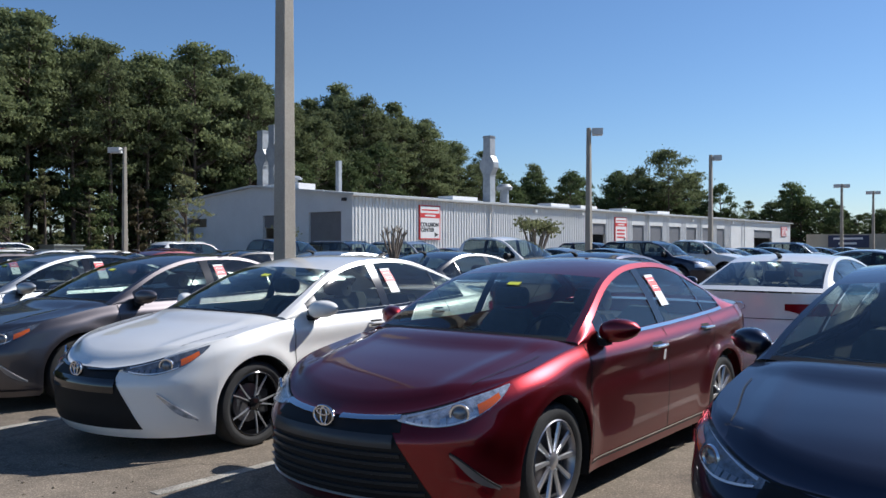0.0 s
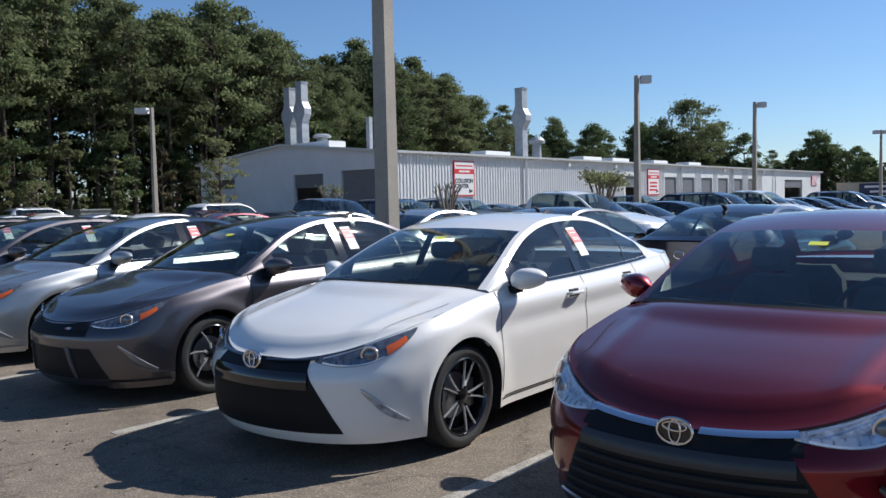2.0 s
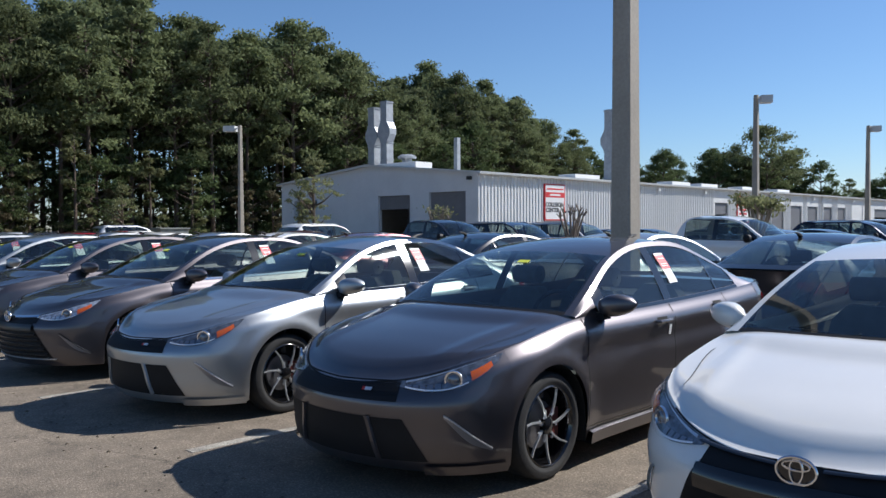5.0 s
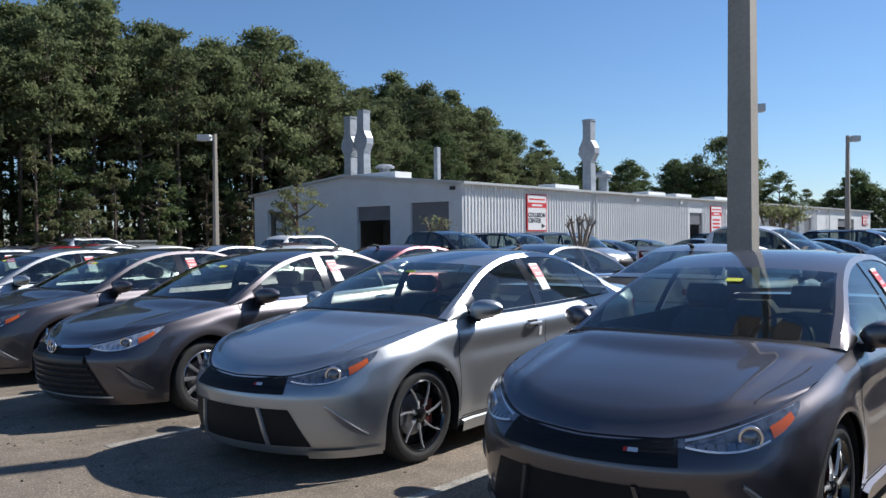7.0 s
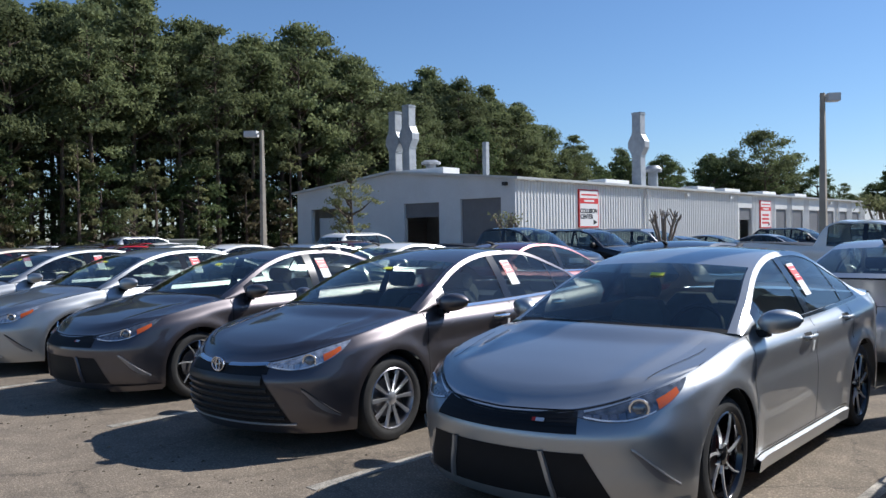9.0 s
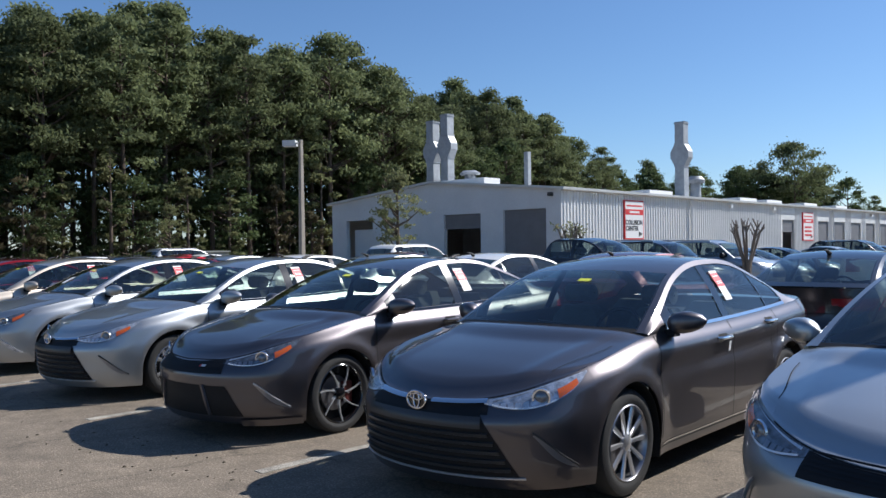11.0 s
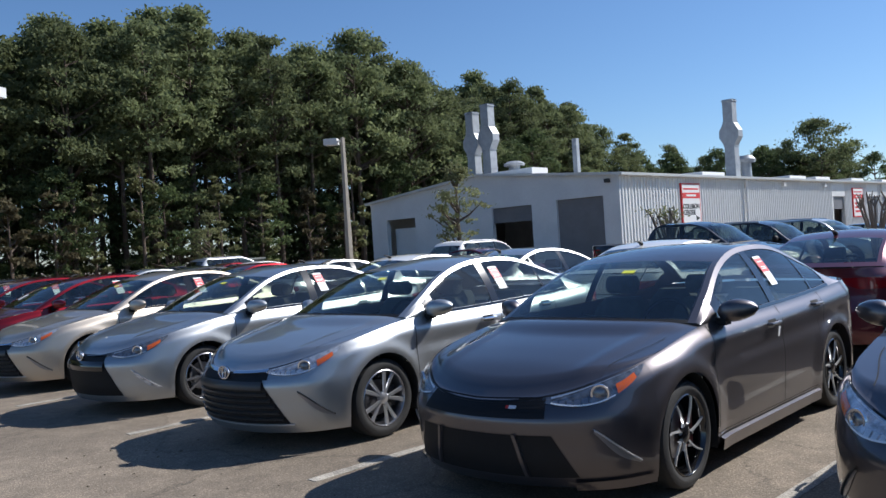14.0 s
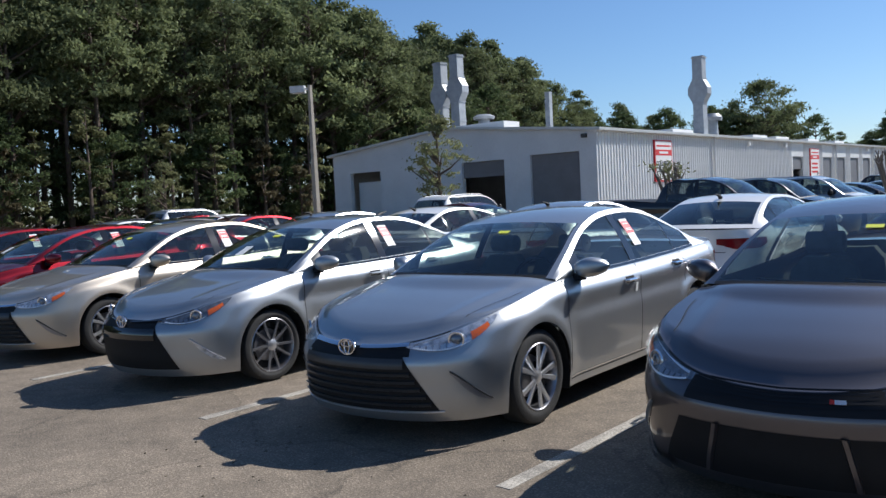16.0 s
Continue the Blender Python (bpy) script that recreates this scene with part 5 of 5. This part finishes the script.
def lamp_post(x, y, h, w, heads, label, long=0.98):
    root = new("street_lamp")
    s = Soup()
    ring = lambda z, k: [(x + a * k, y + b * k, z) for a, b in ((-1, -0.8), (-0.8, -1), (0.8, -1), (1, -0.8), (1, 0.8), (0.8, 1), (-0.8, 1), (-1, 0.8))]
    s.grid(np.array([ring(0, w * 0.62), ring(h * 0.5, w * 0.5), ring(h, w * 0.36)]), close=True)
    s.grid(np.array([ring(h, w * 0.36), ring(h, 0.002)]), close=True)
    s.ob("pole", M_POLE, root, smooth=False)
    for ang in heads:
        m = Matrix.Translation((x, y, h)) @ Matrix.Rotation(radians(ang), 4, "Z")
        a = Soup().box((0, -0.04, -0.22), (0.35, 0.04, -0.14), m)
        a.ob("arm", M_HEAD, root, smooth=False)
        hd = Soup()
        hd.box((long * 0.26, -0.24, -0.36), (long, 0.24, -0.03), m)
        hd.ob("head", M_HEAD, root, smooth=False)
        Soup().box((long * 0.32, -0.2, -0.375), (long * 0.94, 0.2, -0.362), m).ob("lens", M_SIGNW, root, smooth=False)
    return tagged(root, label=label, category="street lamp", group="lot lamps")


lamp_post(-10.22, 8.5, 9.2, 0.225, (0, 180), "tall weathered square light pole between the rows")
lamp_post(-43.5, 8.5, 7.7, 0.27, (30,), "square light pole with a boxy head")
lamp_post(-48.1, 27.5, 7.7, 0.25, (215,), "square light pole with a boxy head")
lamp_post(-20.94, 37.1, 7.5, 0.25, (35,), "square light pole with a boxy head", 0.68)
lamp_post(-21.3, 54.0, 7.6, 0.25, (35,), "square light pole with a boxy head", 0.68)
lamp_post(-21.0, 86.0, 7.5, 0.25, (35, 215), "square light pole with a boxy head", 0.68)
lamp_post(-21.0, 99.0, 7.5, 0.25, (35, 215), "square light pole with a boxy head", 0.68)

# ---------------------------------------------------------------- far boundary
M_WALL = mat("beige_block_wall", (0.42, 0.38, 0.30), 0.9, var=0.1, scale=0.6, fine=0.08, fine_scale=8)
s = Soup().box((-36.0, 128.0, 0.0), (60.0, 128.3, 3.1)).box((-36.0, 127.95, 3.1), (60.0, 128.35, 3.22))
tagged(s.ob("wall_boundary", M_WALL, smooth=False), label="long beige block wall closing the lot", category="wall", kind="structure")

banner = Soup().box((-33.0, 127.90, 1.30), (-27.6, 127.94, 3.05)).ob("banner", mat("blue_vinyl", (0.025, 0.035, 0.085), 0.5, var=0.15, scale=2), smooth=False)
tagged(banner, label="dark blue banner hung on the beige block wall", category="banner")
for z0, x0, x1 in ((2.45, -32.3, -28.4), (1.75, -31.6, -29.2)):
    Soup().box((x0, 127.885, z0), (x1, 127.90, z0 + 0.28)).ob("print_bar", M_SIGNW, banner, smooth=False)
for x in (-32.9, -27.7):
    Soup().tube([(x, 127.93, 3.05), (x, 127.96, 3.16)], [0.02, 0.02], 6).ob("tie", M_SIGNK, banner)


# ---------------------------------------------------------------- trees
def leaf_mat(name, color, trans=0.3):
    m = mat(name, color, 0.6, var=0.35, scale=0.25, objvar=0.22, spec=0.08)
    nt = m.node_tree
    p = nt.nodes["Principled BSDF"]
    geo = nt.nodes.new("ShaderNodeNewGeometry")
    r = nt.nodes.new("ShaderNodeMapRange")
    sock(r, "To Min", 0.72), sock(r, "To Max", 1.28)
    nt.links.new(geo.outputs["Random Per Island"], r.inputs["Value"])
    mul = nt.nodes.new("ShaderNodeVectorMath")
    mul.operation = "SCALE"
    nt.links.new(p.inputs["Base Color"].links[0].from_socket, mul.inputs[0])
    nt.links.new(r.outputs[0], mul.inputs["Scale"])
    nt.links.new(mul.outputs[0], p.inputs["Base Color"])
    tl = nt.nodes.new("ShaderNodeBsdfTranslucent")
    nt.links.new(mul.outputs[0], tl.inputs["Color"])
    mx = nt.nodes.new("ShaderNodeMixShader")
    sock(mx, "Fac", trans)
    nt.links.new(p.outputs[0], mx.inputs[1])
    nt.links.new(tl.outputs[0], mx.inputs[2])
    nt.links.new(mx.outputs[0], nt.nodes["Material Output"].inputs[0])
    return m


M_NEEDLE = leaf_mat("pine_needles", (0.156, 0.182, 0.086), 0.47)
M_LEAF = leaf_mat("broad_leaves", (0.105, 0.138, 0.058), 0.42)
M_OLIVE = leaf_mat("olive_leaves", (0.20, 0.21, 0.10), 0.45)
M_BROWN = leaf_mat("dry_vines", (0.15, 0.13, 0.075), 0.35)
M_TWIG = mat("pale_twigs", (0.20, 0.165, 0.13), 0.9, var=0.2, scale=6)
M_BARK = mat("bark", (0.10, 0.075, 0.055), 0.95, var=0.3, scale=2.0, fine=0.3, fine_scale=14, bump=0.02)


def clump_leaves(rng, centres, radii, per, size, flat=0.50):
    """Many small leaf sprays round each clump centre."""
    v, f = [], []
    for c, rad in zip(centres, radii):
        pts = c + rng.normal(size=(per, 3)) * rad * 0.62 * np.array([1.15, 1.15, flat])
        a = rng.normal(size=(per, 3))
        a /= np.linalg.norm(a, axis=1)[:, None]
        b = np.cross(a, rng.normal(size=(per, 3)))
        b /= np.linalg.norm(b, axis=1)[:, None] + 1e-9
        s = size * rng.uniform(0.55, 1.35, (per, 1))
        a, b = a * s, b * s * 0.55
        quad = np.stack([pts - a, pts - b * 0.8, pts + a * 1.1, pts + b], 1)
        o = len(v)
        v.extend(quad.reshape(-1, 3).tolist())
        f.extend([(o + 4 * i, o + 4 * i + 1, o + 4 * i + 2, o + 4 * i + 3) for i in range(per)])
    return v, f


def pine(seed, h, crown_from, spread, nclump=44, per=105, size=0.165, leaf=None, name="pine_tree"):
    rng = np.random.default_rng(seed)
    root = new(name)
    bend = rng.normal(0, 0.012, 2) * h
    axis = lambda z: np.array([bend[0] * (z / h) ** 2, bend[1] * (z / h) ** 2, z])
    zs = np.linspace(0, h * 0.96, 9)
    wood = Soup().tube([tuple(axis(z)) for z in zs], [max(0.26 * (1 - z / h) ** 0.8, 0.03) * (h / 20) ** 0.5 for z in zs], 8)
    cs, rs = [], []
    for k in range(nclump):
        u = rng.uniform(0, 1) ** 0.85
        z = h * (crown_from + (1.0 - crown_from) * u)
        prof = math.sin(math.pi * min(0.18 + 0.82 * u, 0.97)) ** 0.7
        r = spread * prof * rng.uniform(0.25, 1.0) ** 0.6
        a = rng.uniform(0, math.tau)
        c = axis(z) + np.array([r * math.cos(a), r * math.sin(a), 0.0])
        cs.append(c)
        rs.append(spread * rng.uniform(0.10, 0.23))
        if k % 2 == 0:
            p0 = axis(max(z - r * 0.45 - 0.3, h * 0.2))
            wood.tube([tuple(p0), tuple((p0 + c) / 2 + np.array([0, 0, -0.1])), tuple(c)], [0.075, 0.05, 0.02], 5, False)
    wood.ob("trunk", M_BARK, root)
    v, f = clump_leaves(rng, cs, rs, per, size)
    mesh_ob("crown", v, f, leaf or M_NEEDLE, root, smooth=False)
    return root


rng = np.random.default_rng(7)
PINES = [pine(11 + k, h, cf, sp, n) for k, (h, cf, sp, n) in enumerate(((20, 0.42, 3.6, 92), (22, 0.48, 3.9, 92), (18.5, 0.34, 3.4, 92), (21, 0.55, 4.2, 84), (19.5, 0.28, 3.2, 96), (17, 0.38, 3.8, 90)))]
BROADS = [pine(31 + k, h, cf, sp, n, 90, 0.16, M_LEAF, "broadleaf_tree") for k, (h, cf, sp, n) in enumerate(((9, 0.10, 3.2, 60), (7, 0.08, 2.6, 50), (12, 0.12, 3.4, 72)))]
VINES = [pine(41, 7, 0.05, 1.5, 22, 110, 0.18, M_BROWN, "vine_thicket"), pine(42, 10, 0.05, 1.6, 26, 110, 0.18, M_OLIVE, "vine_thicket")]


def plant(src, x, y, s, label, cat, group):
    t = copy_thing(src, pose(x, y, -0.05, 0, 0, rng.uniform(0, 360)) @ Matrix.Diagonal((s, s, s * rng.uniform(0.94, 1.08), 1)))
    t.name = src.name.split(".")[0]
    return tagged(t, label=label, category=cat, group=group)


FOREST_X = -73.0
WOOD_TOP = ((-30, 19.5), (10, 20.0), (25, 20.3), (33, 22.2), (40, 21.0), (50, 21.5), (58, 21.5), (64, 19.0), (70, 16.5), (75, 19.5), (83, 23.0), (92, 22.0), (100, 20.0), (107, 17.5), (112, 12.0))
HEIGHTS = (20, 22, 18.5, 21, 19.5, 17)
for row in range(5):
    for k in range(37):
        y = -26 + k * 3.7 + rng.uniform(-1.2, 1.2) + (row % 2) * 1.8
        x = FOREST_X - row * 3.8 + rng.uniform(-1.3, 1.3) - 8.0 * float(step(62, 76, y))
        if y > 110 - row * 2:
            continue
        i = int(rng.integers(6))
        top = float(knots(y, WOOD_TOP)) * (1 + 0.035 * row) * rng.uniform(0.86, 1.0)
        plant(PINES[i], x, y, top / HEIGHTS[i] * 0.97, "tall dark green pine at the edge of the lot", "tree", "pine wood")
for k in range(13):
    y = -20 + k * 8.1 + rng.uniform(-1, 1)
    plant(BROADS[int(rng.integers(3))], FOREST_X + rng.uniform(0.5, 3.0), y, rng.uniform(0.6, 0.95), "leafy undergrowth tree at the wood's edge", "tree", "undergrowth")
for row in range(2):
    for k in range(26):
        plant(BROADS[int(rng.integers(3))], FOREST_X - 3 - row * 5 + rng.uniform(-1, 1), -26 + k * 4.4 + rng.uniform(-1, 1), rng.uniform(0.8, 1.2), "shaded undergrowth tree inside the wood", "tree", "undergrowth")
for k in range(26):
    y = -14 + k * 3.4 + rng.uniform(-1.3, 1.3)
    plant(VINES[int(rng.integers(2))], FOREST_X + rng.uniform(2.0, 4.0), y, rng.uniform(0.6, 1.0), "dry vine thicket climbing at the wood's edge", "shrub", "undergrowth")
# behind and beyond the building
for i, x, y, top in ((0, -82.6, 111.6, 17.2), (2, -89.3, 138.1, 17.0), (5, -87.9, 147.2, 16.2)):
    plant(PINES[i], x, y, top / HEIGHTS[i], "single pine standing above the workshop roof", "tree", "far pines")
UMBRELLA = pine(61, 21, 0.48, 7.6, 74, 120, 0.26, None, "pine_tree")
for x, y, s in ((-80, 134, 0.5), (-84, 129, 0.5), (-66, 190, 0.6), (-79, 151, 0.72)):
    plant(PINES[int(rng.integers(6))], x, y, s, "pine standing beyond the workshop roof", "tree", "far pines")
plant(UMBRELLA, -69.0, 154, 0.96, "tall lone pine with a broad open crown", "tree", "far pines")
plant(UMBRELLA, -78.0, 157, 0.74, "tall lone pine with a broad open crown", "tree", "far pines")
for k in range(64):
    u = k / 63
    plant(BROADS[int(rng.integers(3))], -95 + 27 * u + rng.uniform(-3, 3), 92 + 82 * u + rng.uniform(-3, 3), rng.uniform(0.95, 1.3), "dark broadleaf tree behind the workshop", "tree", "far tree line")
for k in range(100):
    u = k / 99
    i = int(rng.integers(3))
    x = -72 + 124 * u + rng.uniform(-2, 2)
    top = (7.6 + 5.5 * math.exp(-(((x + 53) / 6.5) ** 2))) * rng.uniform(0.85, 1.1)
    plant(BROADS[i], x, 178 + 24 * u + rng.uniform(-8, 8), top / (9, 7, 12)[i], "distant broadleaf tree in the tree line", "tree", "far tree line")
# small planted trees and pruned shrubs
M_SMALL = pine(51, 6.0, 0.34, 1.50, 60, 42, 0.085, M_OLIVE, "young_tree")
plant(M_SMALL, -37.6, 24.9, 0.84, "slim young tree in a parking island", "tree", "young trees")
plant(M_SMALL, -56.8, 24.3, 0.74, "slim young tree in a parking island", "tree", "young trees")


def pollard(x, y, h, leafy):
    r = np.random.default_rng(int(abs(x) * 10))
    root = new("pruned_shrub")
    wood = Soup()
    tips = []
    for k in range(10):
        a = k * math.tau / 10 + r.uniform(-0.3, 0.3)
        d = r.uniform(0.15, 0.5)
        top = (x + d * math.cos(a), y + d * math.sin(a), h * r.uniform(0.78, 0.95))
        wood.tube([(x, y, 0), (x + 0.3 * d * math.cos(a), y + 0.3 * d * math.sin(a), h * 0.5), top], [0.05, 0.038, 0.03], 6)
        for q in range(4):
            b = r.uniform(0, math.tau)
            tip = (top[0] + 0.13 * math.cos(b), top[1] + 0.13 * math.sin(b), top[2] + r.uniform(0.05, 0.3))
            wood.tube([top, tip], [0.026, 0.012], 5)
            tips.append(np.array(tip))
    wood.ob("trunk", M_TWIG, root)
    if leafy:
        v, f = clump_leaves(r, tips, [0.20] * len(tips), leafy, 0.055)
        mesh_ob("crown", v, f, M_OLIVE, root, smooth=False)
    tagged(root, label="hard-pruned shrub with bare stubby branches", category="shrub", group="pruned shrubs")


pollard(-26.5, 22.3, 2.3, 5)
pollard(-20.7, 22.4, 2.2, 0)
pollard(-14.7, 22.6, 2.35, 36)
for src in (*PINES, *BROADS, *VINES, M_SMALL, UMBRELLA):
    for o in (*src.children_recursive, src):
        bpy.data.objects.remove(o)

# ---------------------------------------------------------------- clutter at the lot's far edge
d = Soup().box((-69.2, 32.0, 0.0), (-66.6, 34.4, 1.55)).box((-69.3, 31.9, 1.55), (-66.5, 34.5, 1.66))
tagged(d.ob("dumpster", mat("grey_green_metal", (0.25, 0.27, 0.25), 0.6, var=0.2, scale=2), smooth=False), label="grey metal refuse container at the wood's edge", category="dumpster")

# ---------------------------------------------------------------- loose grit and leaf litter before the cars
grng = np.random.default_rng(91)
grit = Soup()
for k in range(420):
    x, y = grng.uniform(-21, -2), 2.95 - abs(grng.normal(0, 0.55))
    if k % 3 == 0:
        y = grng.uniform(2.0, 8.0)
    r = grng.uniform(0.006, 0.018)
    a = grng.uniform(0, math.tau)
    top = (x + r * 0.2, y, r * grng.uniform(0.5, 0.9))
    base = [(x + r * q * math.cos(a + i * math.tau / 5), y + r * q * math.sin(a + i * math.tau / 5), 0.0) for i, q in enumerate(grng.uniform(0.7, 1.4, 5))]
    o = len(grit.v)
    grit.v.extend([*base, top])
    grit.f.extend([(o + i, o + (i + 1) % 5, o + 5) for i in range(5)])
tagged(grit.ob("grit", mat("grit", (0.10, 0.08, 0.055), 0.95, var=0.4, scale=9), smooth=False), label="loose brown grit and leaf litter on the asphalt", category="grit", kind="stuff")
